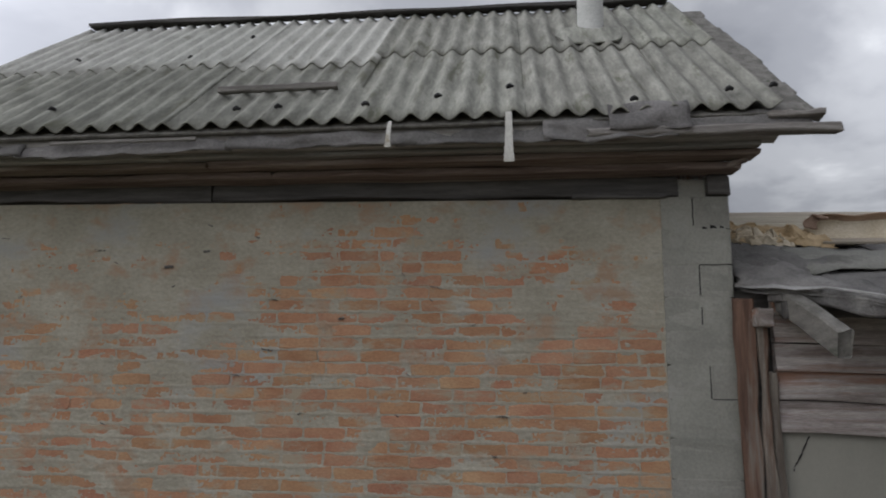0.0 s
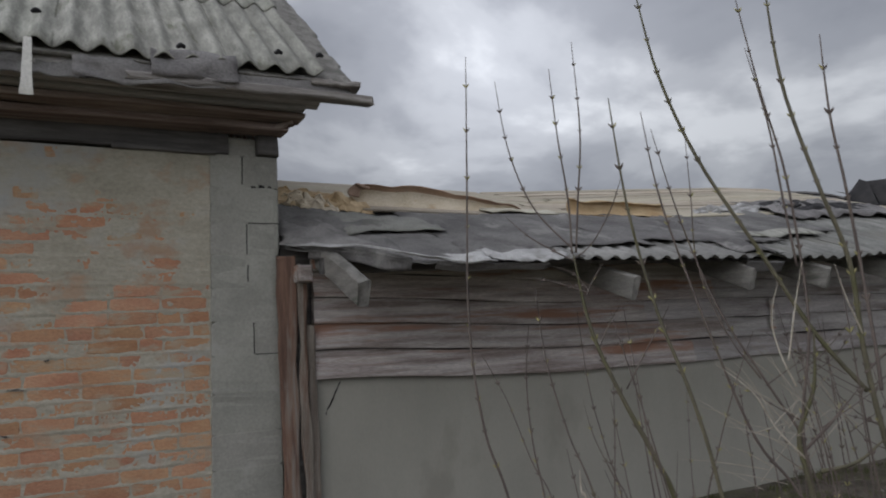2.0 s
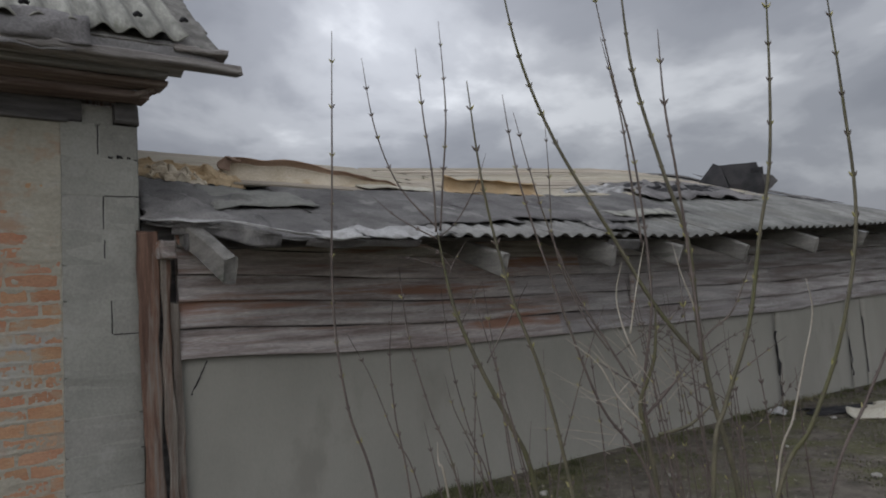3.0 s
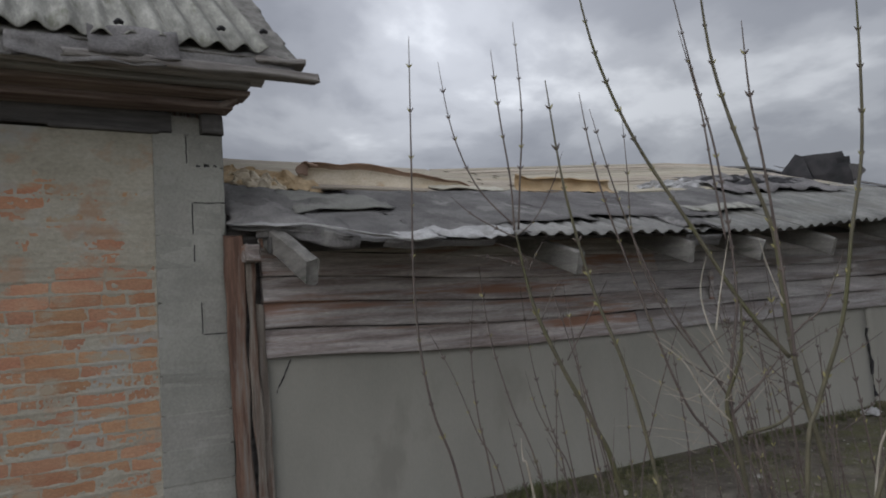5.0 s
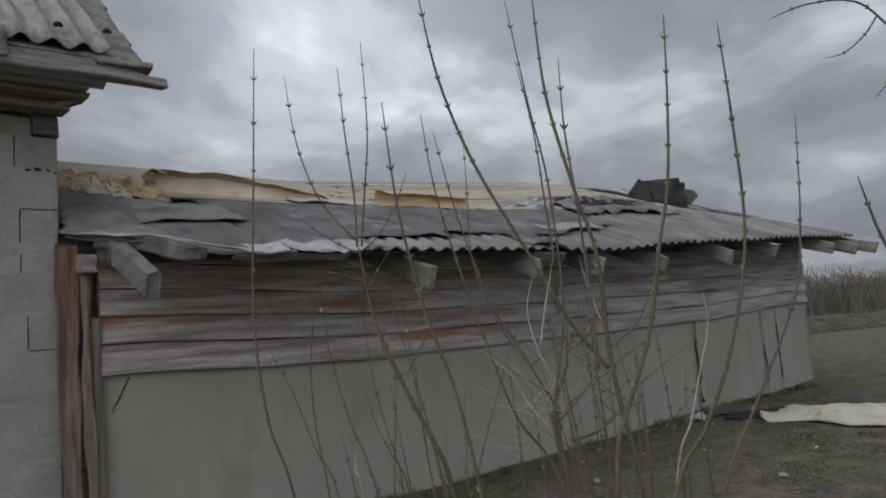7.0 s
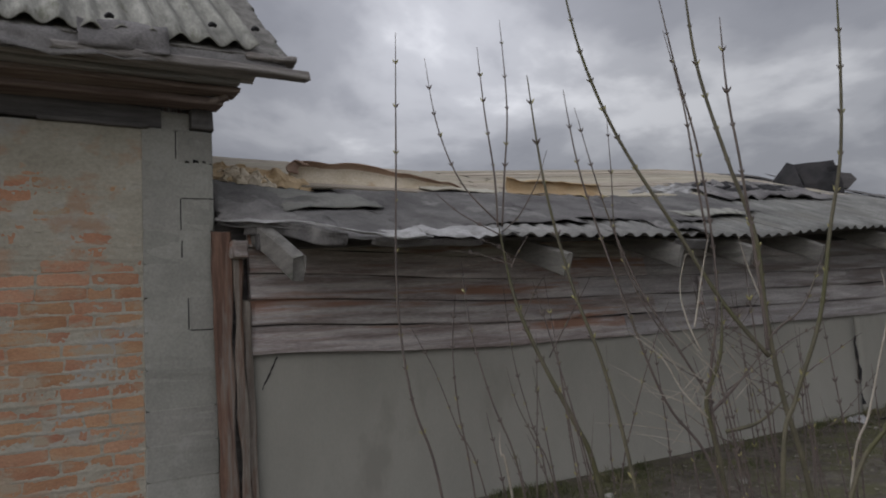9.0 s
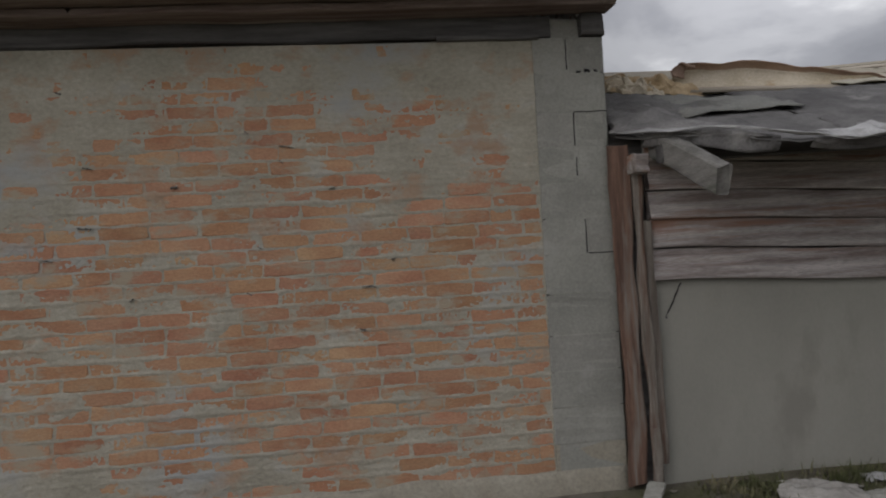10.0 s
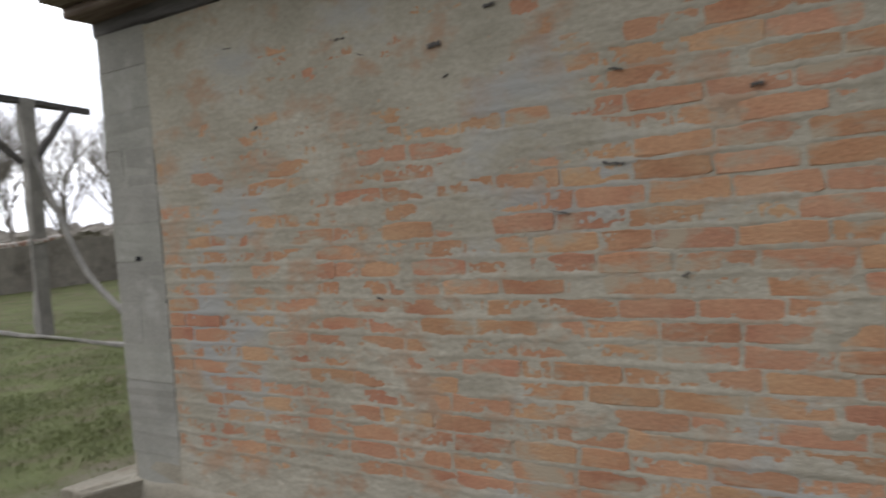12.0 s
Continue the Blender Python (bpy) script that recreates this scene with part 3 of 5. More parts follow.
part("felt_strip", felt_drape(-0.42, 0.34, 2.955, 2.825, 44.0, -0.425), M_FELT, fascia, smooth=True)
part("verge_board", plank((0.10, -0.40, 2.90), (0.40, -0.41, 2.905), 0.035, 0.12, 27, wobble=0.008, ragged=0.03), M_WOODGREY, fascia)
part("batten", plank((-4.1, -0.452, 2.80), (-3.2, -0.452, 2.815), 0.02, 0.02, 19), M_WOODGREY, fascia)


def strap(x, z0, z1, w):
    s = holder("gutter_strap", (x, -0.45, z1))
    tagged(s, "pale hanging metal gutter strap", "strap", group="gutter straps")
    def fn(u, v):
        z = z0 + (z1 - z0) * v
        return (x + (u - 0.5) * w * (0.62 + 0.28 * v + 0.6 * max(0, v - 0.7)) + 0.012 * (v if w < 0.04 else 0) * -1, -0.475 - 0.012 * math.sin(v * 3), z)
    part("strap", sheet(fn, 3, 12, 0.005), M_METAL, s)
    part("rivet", tube([(x, -0.478, z0 - 0.03), (x, -0.486, z0 - 0.03)], [0.006, 0.004], 6)[0], M_METAL, s)


strap(-1.345, 2.935, 2.640, 0.058)
strap(-2.03, 2.89, 2.735, 0.034)

# ---- house roof ----
roof = holder("roof", (-2.75, 2.0, 4.85))
tagged(roof, "grey corrugated asbestos-cement gable roof with weathered boards", "roof", kind="structure")
WAVE = 0.15


def corrugated(x0, x1, y0, y1, base, seed, lift=0.0, amp=0.023):
    """One sheet: waves across, laid on the slope base(x, y)."""
    def fn(u, v):
        x, y = x0 + (x1 - x0) * u, y0 + (y1 - y0) * v
        if v in (0.0,):
            y += 0.010 * nz(x * 7, seed)
        w = amp * math.sin(2 * math.pi * x / WAVE)
        return (x, y - w * 0.45, base(x, y) + w * 0.85 + lift + 0.006 * nz(x * 2, y * 2, seed))
    return sheet(fn, max(10, int((x1 - x0) / WAVE * 10)), 10, 0.007)


SPLITS = [-5.62, -4.52, -3.45, -2.37, -1.30, -0.35, 0.13]
for i in range(6):
    a, b = SPLITS[i], SPLITS[i + 1] + 0.06
    up_y = 0.66 + (0.05 if i in (3,) else 0.0) + 0.02 * i
    part("roof_sheet", corrugated(a, min(b, 0.18), EY, up_y + 0.18, roof_z, i, 0.03 + 0.004 * (i % 2)), M_SLATE, roof, smooth=True)
    part("roof_sheet", corrugated(a + 0.01, min(b, 0.2) + (0.02 if i == 5 else 0), up_y - (0.13 if i == 2 else 0.02), RY - 0.02, roof_z, i + 9, 0.046 + 0.004 * (i % 2)), M_SLATEPALE if i < 3 else M_SLATE, roof, "paler sheet of the upper row" if i < 3 else "", True)
back = corrugated(-5.62, 0.2, 4.45, RY + 0.02, lambda x, y: roof_z(x, 2 * RY - y), 40, 0.04)
part("back_sheet", back, M_SLATE, roof, smooth=True)
part("ridge_cap", plank((-5.50, RY - 0.03, roof_z(-5.5, RY) + 0.065), (0.17, RY - 0.03, roof_z(0.17, RY) + 0.065), 0.03, 0.13, 31, wobble=0.012, segs=30), M_BEAM, roof, "dark ridge board")
rnd = random.Random(4)
for i in range(16):
    y = EY + 0.10 + i * 0.147
    xr = 0.375 + rnd.uniform(-0.018, 0.022) + min(0.06, 0.006 * i)
    part("sheathing_board", plank((-5.62, y, roof_z(-5.62, y) - 0.034), (xr, y, roof_z(xr, y) - 0.034), 0.205, 0.02, i + 50, up=(0, 1, SLOPE + 0.05), wobble=0.006, segs=8, ragged=0.02), M_RAFTER, roof)
gable = Shape()
for x in (0.0 - 0.05, XL + 0.05):
    gable.loft([[(x + d, 0.1, 2.66), (x + d, 4.0, 2.66), (x + d, RY, roof_z(x, RY) - 0.1)] for d in (-0.04, 0.04)])
part("gable_panel", gable, M_WOOD, roof)


def nail(x, y):
    z = roof_z(x, y) + 0.062
    s, _ = tube([(x - 0.02, y, z - 0.005), (x, y, z + 0.01), (x + 0.025, y + 0.005, z + 0.002)], [0.010, 0.016, 0.009], 6, steps=3)
    part("fixing", s, M_FELTDARK, roof)


for x, y in ((-1.335, -0.10), (-1.778, -0.22), (-2.213, -0.31), (-2.76, -0.30), (-3.02, -0.31), (-0.62, -0.38), (-0.05, -0.28), (0.22, -0.24), (-4.3, -0.2), (-4.9, 0.9), (-3.9, 0.85), (-3.6, 1.4)):
    nail(x, y)
tagged(part("loose_batten", plank((-3.27, -0.01, roof_z(-3.27, 0) + 0.072), (-2.47, 0.02, roof_z(-2.47, 0.02) + 0.075), 0.045, 0.05, 71, wobble=0.005), M_WOODGREY), "short weathered batten lying on the roof sheets", "batten")

flue = holder("flue_pipe", (-0.66, 1.08, roof_z(-0.66, 1.08)))
tagged(flue, "light grey asbestos-cement flue pipe through the roof", "pipe")
zf = roof_z(-0.66, 1.08)
part("pipe", tube([(-0.66, 1.10, zf - 0.3), (-0.66, 1.10, zf + 0.6), (-0.67, 1.10, zf + 1.5)], [0.105, 0.105, 0.105], 20)[0], M_PIPE, flue, smooth=True)
def collar(u, v):
    a, r = u * 2 * math.pi, 0.10 + 0.19 * v + 0.05 * v * nz(math.cos(u * 6.283) * 2, math.sin(u * 6.283) * 2, 3)
    x, y = -0.66 + r * math.cos(a), 1.08 + r * math.sin(a) * 0.9
    return (x, y, roof_z(x, y) + 0.045 + 0.07 * (1 - v) ** 1.5 + 0.012 * nz(x * 14, y * 14, 2))
part("mortar_collar", sheet(collar, 26, 7, 0.01), M_SLATE, flue, "crumbling cement collar", True)


# ---- shed ----
SHED_END, SHED_Y = 10.3, -0.02


def lerp(x, table):
    for (a, p), (b, q) in zip(table, table[1:]):
        if x <= b:
            t = max(0.0, (x - a) / (b - a))
            return p + (q - p) * (t * t * (3 - 2 * t))
    return table[-1][1]


def board_low(x):
    return lerp(x, ((0.2, 1.142), (2.3, 1.07), (6.6, 1.075), (10.3, 1.18)))


def eave_z(x):
    return lerp(x, ((-0.2, 1.885), (0.9, 1.825), (4.0, 1.85), (6.5, 1.98), (8.7, 2.07), (10.9, 2.12)))


SH_SLOPE = 0.40


def eave_y(x):
    """The eave's line: cut back towards the pillar."""
    return lerp(x, ((0.0, -0.06), (0.14, -0.15), (0.32, -0.33), (0.45, -0.70), (0.62, -0.80), (0.9, -0.83)))


def shed_roof_z(x, y):
    sag = 0.13 * math.exp(-((y + 0.12) / 0.36) ** 2) * max(0.0, 1 - max(0.0, x) / 0.95)
    return eave_z(x) - sag + (y + 0.75) * lerp(x, ((0.0, 0.36), (2.5, 0.372), (6.8, 0.415), (8.0, 0.41), (10.6, 0.33)))


shed_wall = holder("wall_shed", (5.2, 0.0, 0.0))
tagged(shed_wall, "smooth grey cement panels below weathered horizontal boards", "wall", kind="structure")
for i, (a, b) in enumerate(((0.17, 6.95), (6.965, 8.75), (8.76, 9.2), (9.21, SHED_END))):
    def fn(u, v, a=a, b=b, i=i):
        x = a + (b - a) * u
        z = -0.12 + (board_low(x) + 0.03 + 0.12) * v
        return (x, SHED_Y + 0.004 * nz(x * 0.9, z * 1.2, 5) + 0.012 * nz(x * 0.35, z * 0.3, i) + (0.02 * (0.5 - v) * max(0, 1 - 6 * u) if i else 0), z)
    part("panel", sheet(fn, max(8, int((b - a) * 8)), 12, 0.04), M_PANEL, shed_wall, smooth=True)
part("panel_crack", plank((6.957, SHED_Y - 0.006, 0.1), (6.93, SHED_Y - 0.008, 0.85), 0.045, 0.008, 3, up=(1, 0, 0), wobble=0.03), M_FELTDARK, shed_wall, "dark split between panels")
part("panel_crack", plank((0.26, SHED_Y - 0.003, 0.93), (0.36, SHED_Y - 0.003, 1.12), 0.006, 0.004, 3, up=(1, 0, 0), wobble=0.01), M_FELTDARK, shed_wall)
for cx, cw, z0, z1 in ((8.755, 0.02, 0.15, 0.65), (9.205, 0.014, 0.15, 0.9)):
    part("panel_crack", plank((cx, SHED_Y - 0.008, z0), (cx - 0.02, SHED_Y - 0.01, z1), cw, 0.008, cx, up=(1, 0, 0), wobble=0.02), M_FELTDARK, shed_wall)
# Added dark sheet behind the boards: blocks light and darkens the gaps.
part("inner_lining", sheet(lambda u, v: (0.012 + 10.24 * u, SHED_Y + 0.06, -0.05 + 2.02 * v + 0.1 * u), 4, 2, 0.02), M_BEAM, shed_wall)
rows = ((0.0, 0.176), (0.182, 0.163), (0.35, 0.157), (0.512, 0.158), (0.675, 0.17))
for i, (lo, w) in enumerate(rows):
    cuts = (0.19, 3.4 + 0.5 * math.sin(i * 2.3), 6.5 + 0.4 * math.sin(i * 4.1), SHED_END)
    for k in range(3):
        a, b = cuts[k] + 0.004, cuts[k + 1]
        s, rings, nseg = Shape(), [], 26
        for j in range(nseg + 1):
            x = a + (b - a) * j / nseg
            z0 = board_low(x) + lo + 0.012 * nz(x * 1.3, i * 5, k)
            z1 = z0 + w + 0.008 * nz(x * 1.6, i * 3, 7)
            yb, yt = SHED_Y - 0.042 + 0.008 * nz(x * 2, i, 1), SHED_Y - 0.012 + 0.004 * nz(x * 2, i, 5)
            rings.append([(x, SHED_Y + 0.02, z0), (x, yb, z0), (x, yb - 0.004, z0 + 0.012), (x, (yb + yt) / 2 + 0.003 * nz(x * 3, i, 3), (z0 + z1) / 2), (x, yt, z1), (x, SHED_Y + 0.02, z1)])
        part("board", s.loft(rings), M_WOOD if k == 0 else M_WOODFAR, shed_wall, "red-brown stained weathered board" if k == 0 else "")
part("patch_board", plank((4.35, -0.075, 1.30), (4.37, -0.075, 1.56), 0.05, 0.02, 3, up=(1, 0, 0)), M_WOOD, shed_wall)
for nm, x0, x1, y0, y1 in (("wall_shed_far", SHED_END - 0.05, SHED_END, 0.0, 3.9), ("wall_shed_back", 0.05, SHED_END, 3.9, 4.0)):
    tagged(part(nm, block(x0, x1, y0, y1, -0.1, 1.9, x0), M_PANEL), "plain grey panel wall closing the shed", "wall", kind="structure")

corner = holder("corner_post", (0.08, -0.06, 0))
tagged(corner, "weathered wooden corner posts between house and shed", "post", kind="structure")
part("brown_plank", plank((0.035, -0.065, 0.03), (0.02, -0.07, 1.90), 0.105, 0.04, 5, up=(1, 0, 0), wobble=0.02, segs=18, ragged=0.04), M_WOODRED, corner, "rust-brown stained plank")
part("pale_plank", plank((0.135, -0.085, 0.02), (0.105, -0.09, 1.76), 0.052, 0.035, 16, up=(1, 0, 0), wobble=0.014, segs=18, ragged=0.03), M_WOODUP, corner)
part("grey_plank", plank((0.185, -0.065, 0.14), (0.162, -0.065, 1.48), 0.05, 0.03, 6, up=(1, 0, 0), wobble=0.01, segs=14, ragged=0.03), M_WOODUP, corner)
part("foot_stake", plank((0.14, -0.10, -0.05), (0.125, -0.10, 0.34), 0.05, 0.03, 7, up=(1, 0, 0), wobble=0.01), M_WOODUP, corner)
part("bearing_block", block(0.06, 0.15, -0.2, -0.03, 1.74, 1.84, 4, 0.02), M_WOOD, corner)
tagged(part("foot_board", plank((-0.06, -0.42, 0.03), (0.10, -0.14, 0.05), 0.09, 0.025, 8, up=(1, 0, 0)), M_STONE), "pale board lying at the pillar foot", "board")

# roof of the shed
shed_roof = holder("shed_roof", (5.0, 0.6, 2.4))
tagged(shed_roof, "sagging shed roof of patched felt, corrugated sheets and bare boards", "roof", kind="structure")
for x, yend, zend in ((0.20, -0.75, 1.615), (2.02, -0.86, 1.60), (3.15, -0.84, 1.66), (4.0, -0.85, 1.66), (5.05, -0.82, 1.68), (6.3, -0.86, 1.75), (7.6, -0.8, 1.83), (9.1, -0.9, 1.87), (9.85, -0.95, 1.87), (10.28, -1.08, 1.88)):
    z1 = shed_roof_z(x, 1.9) - (0.14 if x < 9 else 0.24)
    part("rafter", plank((x + 0.06, yend, zend + 0.01), (x - 0.02, 1.9, z1), 0.155, 0.07 if x < 1 or x > 9 else 0.04, x, wobble=0.018, segs=14, ragged=0.04), M_RAFTER, shed_roof)
part("edge_beam", plank((0.2, -0.2, 1.83), (10.2, -0.2, 2.14), 0.10, 0.08, 3, wobble=0.01, segs=20), M_BEAM, shed_roof)
def back_y(u, v):
    y0 = max(-0.62, eave_y(0.02 + 10.3 * u) + 0.08)
    return y0 + (1.98 - y0) * v


part("backing", sheet(lambda u, v: (0.02 + 10.3 * u, back_y(u, v), shed_roof_z(0.02 + 10.3 * u, back_y(u, v)) - 0.055), 60, 8, 0.02), M_BEAM, shed_roof)
for i, (a, b) in enumerate(((1.55, 2.62), (2.58, 3.5), (3.62, 4.75), (4.70, 5.85), (5.8, 6.9), (6.85, 7.95), (7.9, 9.0), (8.95, 10.0), (9.9, 10.38))):
    part("roof_sheet", corrugated(a, b, -0.80 + 0.04 * nz(i * 2.7), 0.72, shed_roof_z, i + 60, 0.008 + 0.006 * (i % 2) + 0.008 * nz(i * 1.9, 4), 0.0165), M_SLATEOLD, shed_roof, smooth=True)
part("back_slope", sheet(lambda u, v: (0.05 + 10.25 * u, 2.02 + 2.2 * v, shed_roof_z(0.05 + 10.25 * u, 2.0) - 0.4 * 2.2 * v), 30, 4, 0.03), M_FELT, shed_roof)


def felt_patch(x0, x1, y0, y1, seed, lift=0.03, rough=0.02, name="felt_sheet", material=None, label=""):
    """A laid felt sheet with ragged, lifted edges."""
    def fn(u, v):
        x = x0 + (x1 - x0) * u + 0.05 * nz(v * 4, seed, 2) * (u - 0.5) * 2
        step = eave_y(x) + 0.83
        low = y0 + step if name == "torn_edge" and y0 < -0.5 else max(y0, eave_y(x))
        high = y1 + step if name == "torn_edge" and y0 < -0.5 else y1
        y = low + (high - low) * v + 0.07 * nz(u * (x1 - x0) * 2.5, seed, 5) * abs(2 * v - 1)
        edge = max(abs(2 * u - 1), abs(2 * v - 1)) ** 6
        droop = (0.055 * (1 - v) ** 3 + 0.015 if name != "torn_edge" else 0.062) * max(0.0, min(1.0, 1.9 - x)) if y0 < -0.5 else 0.0
        return (x, y, shed_roof_z(x, y) + lift + rough * nz(x * 3.5, y * 4.5, seed) + rough * 0.5 * nz(x * 11, y * 9, seed) - edge * 0.012 - droop + rough * 0.7 * abs(nz(x * 4 + y * 6, y * 5 - x * 2, seed + 9)) + 0.6 * rough * abs(nz(x * 15 - y * 6, y * 17, seed + 3)) + 0.35 * rough * nz(x * 24, y * 20, seed))
    return part(name, sheet(fn, max(10, int(abs(x1 - x0) * 18)), max(8, int(abs(y1 - y0) * 16)), 0.004), material or M_FELT, shed_roof, label, True)


felt_patch(0.02, 1.75, -0.80, 0.62, 1.0, 0.03)
felt_patch(0.01, 0.5, -0.84, 0.2, 1.5, 0.045)
felt_patch(0.03, 0.62, -0.55, 0.5, 2.0, 0.045, 0.04)
felt_patch(0.42, 1.12, -0.10, 0.40, 3.0, 0.045, 0.022, material=M_FELTPALE, label="faded green-grey felt patch")
felt_patch(1.0, 2.6, -0.55, 0.60, 4.0, 0.05)
felt_patch(2.3, 4.2, -0.42, 0.62, 5.0, 0.055)
felt_patch(3.9, 5.2, -0.20, 0.75, 6.0, 0.055)
felt_patch(5.3, 7.4, 0.25, 1.05, 7.0, 0.055, 0.05)
felt_patch(3.28, 3.62, -0.86, -0.4, 8.0, 0.045, 0.04)
felt_patch(8.6, 10.3, 0.5, 1.95, 9.0, 0.05)
felt_patch(0.0, 1.05, -0.858, -0.822, 11.0, 0.06, 0.022, "torn_edge", M_PALE, "pale torn edge of the sheet")
felt_patch(0.78, 1.02, -0.86, -0.70, 12.0, 0.07, 0.02, "torn_edge", M_PALE)
felt_patch(1.05, 1.62, -0.84, -0.62, 13.0, 0.05, 0.045, "torn_edge", M_PALE, "buckled pale sheet corner")
felt_patch(3.95, 4.9, -0.30, -0.12, 14.0, 0.075, 0.012, "torn_edge", M_SLATE)


def hanging(x0, x1, drop, seed):
    def fn(u, v):
        x = x0 + (x1 - x0) * u
        d = drop * (0.75 + 0.45 * nz(u * 2.2, seed)) * v
        return (x, eave_y(x) + 0.01 + 0.04 * v + 0.015 * nz(x * 6, v * 2, seed), shed_roof_z(x, eave_y(x)) - 0.015 - d)
    part("hanging_felt", sheet(fn, max(8, int((x1 - x0) * 24)), 6, 0.004), M_FELT, shed_roof, "torn felt hanging from the eave", True)


hanging(0.15, 0.56, 0.10, 2.0)
hanging(0.70, 1.45, 0.05, 5.0)
hanging(3.2, 3.6, 0.10, 8.0)
for i in range(12):
    y = 0.60 + i * 0.122
    for k, (a, b) in enumerate(((0.05, 2.9 + 0.3 * math.sin(i)), (2.95 + 0.3 * math.sin(i), 6.3), (6.3, 8.3 - 0.1 * i))):
        part("bare_board", plank((a, y, shed_roof_z(a, y) + 0.012), (b, y, shed_roof_z(b, y) + 0.012 + 0.02 * nz(i * 2, k)), 0.118, 0.02, i * 5 + k, up=(0, 1, SH_SLOPE), wobble=0.006, segs=8, ragged=0.03), M_SLAT, shed_roof)


def curled(name, x0, x1, y0, width, curl, seed, material, label, tilt=0.0, hgt=0.02):
    """A loose strip of underlay that lifts and rolls over along its upper edge."""
    def fn(u, v):
        x = x0 + (x1 - x0) * u
        r = curl * (0.8 + 0.5 * nz(x * 2.2, seed)) * (1 - tilt * u)
        a = v * 3.6
        y = y0 + width * 0.35 * (1 - v) * -1 + r * math.sin(a) * 0.9 + 0.03 * nz(x * 5, v * 2, seed)
        z = shed_roof_z(x, y0) + hgt + r * (1 - math.cos(a)) + 0.02 * nz(x * 7, v * 3, seed)
        return (x, y, z)
    ob = part(name, sheet(fn, max(12, int((x1 - x0) * 16)), 16, 0.005), material, None, "", True)
    return tagged(ob, label, "roofing felt")


def breaking(x0, x1, y0, heights, seed, label):
    """A loose strip lifted like a breaking wave: a pale face with a lip rolling over it, the lip's shade put into a
    darker colour.
    """
    h0 = holder("loose_underlay", ((x0 + x1) / 2, y0, shed_roof_z((x0 + x1) / 2, y0)))
    tagged(h0, label, "roofing felt")

    def at(x, u, a):
        h = lerp(u, heights) * (1 + 0.07 * nz(x * 4, seed, 1))
        y = y0 + h * (0.6 * math.sin(a * 1.7) - 0.25 * max(0.0, a - 1.0)) + 0.035 * nz(x * 3.1, a, seed)
        z = shed_roof_z(x, y0) + 0.03 + h * (0.98 * math.sin(min(a, 1.5) * 1.047) ** 1.3 - 0.18 * max(0.0, a - 1.3)) + 0.006 * nz(x * 9, a * 4, seed)
        return (x + 0.03 * nz(a * 2, u * 5, seed), y, z)
    part("face", sheet(lambda u, v: at(x0 + (x1 - x0) * u, u, (1.02 + 0.12 * nz(u * 5, seed)) * v), 56, 12, 0.005), M_BEIGE, h0, "", True)
    # The brown is the shade under the curl, given as colour.
    part("lip", sheet(lambda u, v: at(x0 + (x1 - x0) * u, u, 0.98 + 0.14 * nz(u * 5, seed) + 0.36 * v), 56, 12, 0.006), M_BROWNSHADE, h0, "curled lip, its shade put into the brown", True)
    return h0


strip = breaking(0.74, 2.32, 0.60, ((0.0, 0.19), (0.06, 0.24), (0.18, 0.23), (0.32, 0.25), (0.45, 0.22), (0.62, 0.17), (0.85, 0.10), (1.0, 0.04)), 3.0, "curled beige roofing underlay torn loose on the shed roof")


def scroll(u, v):
    a = -0.4 + 3.4 * v
    r = 0.05 * (1 - 0.3 * v) * (1 + 0.4 * nz(v * 4, 3))
    return (0.74 + 0.10 * u - r * math.cos(a) + 0.02 * nz(u * 3, v * 3, 2), 0.60 + 0.05 * u + 0.02 * v, shed_roof_z(0.75, 0.6) + 0.165 + 0.05 * v + r * math.sin(a) + 0.012 * nz(u * 4, v * 4, 5))


part("curled_end", sheet(scroll, 8, 20, 0.006), M_BROWNSHADE, strip, "dark brown scrolled end", True)
felt_patch(1.85, 2.55, 0.52, 0.70, 16.0, 0.07, 0.02, "torn_edge", M_TARP, "white torn strip of underlay")
curled("loose_underlay", 2.75, 3.9, 0.64, 0.3, 0.10, 9.0, M_TAN, "tan crumpled underlay strip along the bare boards", 0.3)


def crumple(x0, x1, y0, y1, hgt, seed, material, label):
    def fn(u, v):
        x, y = x0 + (x1 - x0) * u, y0 + (y1 - y0) * v
        env = (1 - (2 * u - 1) ** 4) * (1 - (2 * v - 1) ** 4)
        return (x + 0.05 * nz(u * 7, v * 7, seed), y + 0.05 * nz(u * 7, v * 7, seed + 4), shed_roof_z(x, y) + 0.03 + env * hgt * (0.55 + 1.1 * abs(nz(u * 5, v * 5, seed))) + hgt * 0.35 * abs(nz(u * 11, v * 9, seed + 2)) + 0.015 * nz(u * 22, v * 20, seed))
    tagged(part("crumpled_underlay", sheet(fn, 44, 24, 0.004), material, None, "", False), label, "roofing felt")


crumple(0.05, 0.85, 0.50, 0.85, 0.10, 2.0, M_TAN, "crumpled tan underlay heaped against the pillar")
crumple(0.15, 0.55, 0.45, 0.65, 0.08, 5.0, M_BEIGE, "crumpled beige underlay scrap on the shed roof")
crumple(4.3, 5.6, 0.62, 0.85, 0.06, 7.0, M_PALE, "white torn sheet lying on the shed roof")
crumple(5.4, 7.6, 0.55, 1.0, 0.055, 11.0, M_FELTDARK, "black crumpled felt beside the roof chimney")

chim = holder("roof_chimney", (8.0, 1.0, 2.7))
tagged(chim, "squat chimney wrapped in black crumpled felt on the shed roof", "chimney")

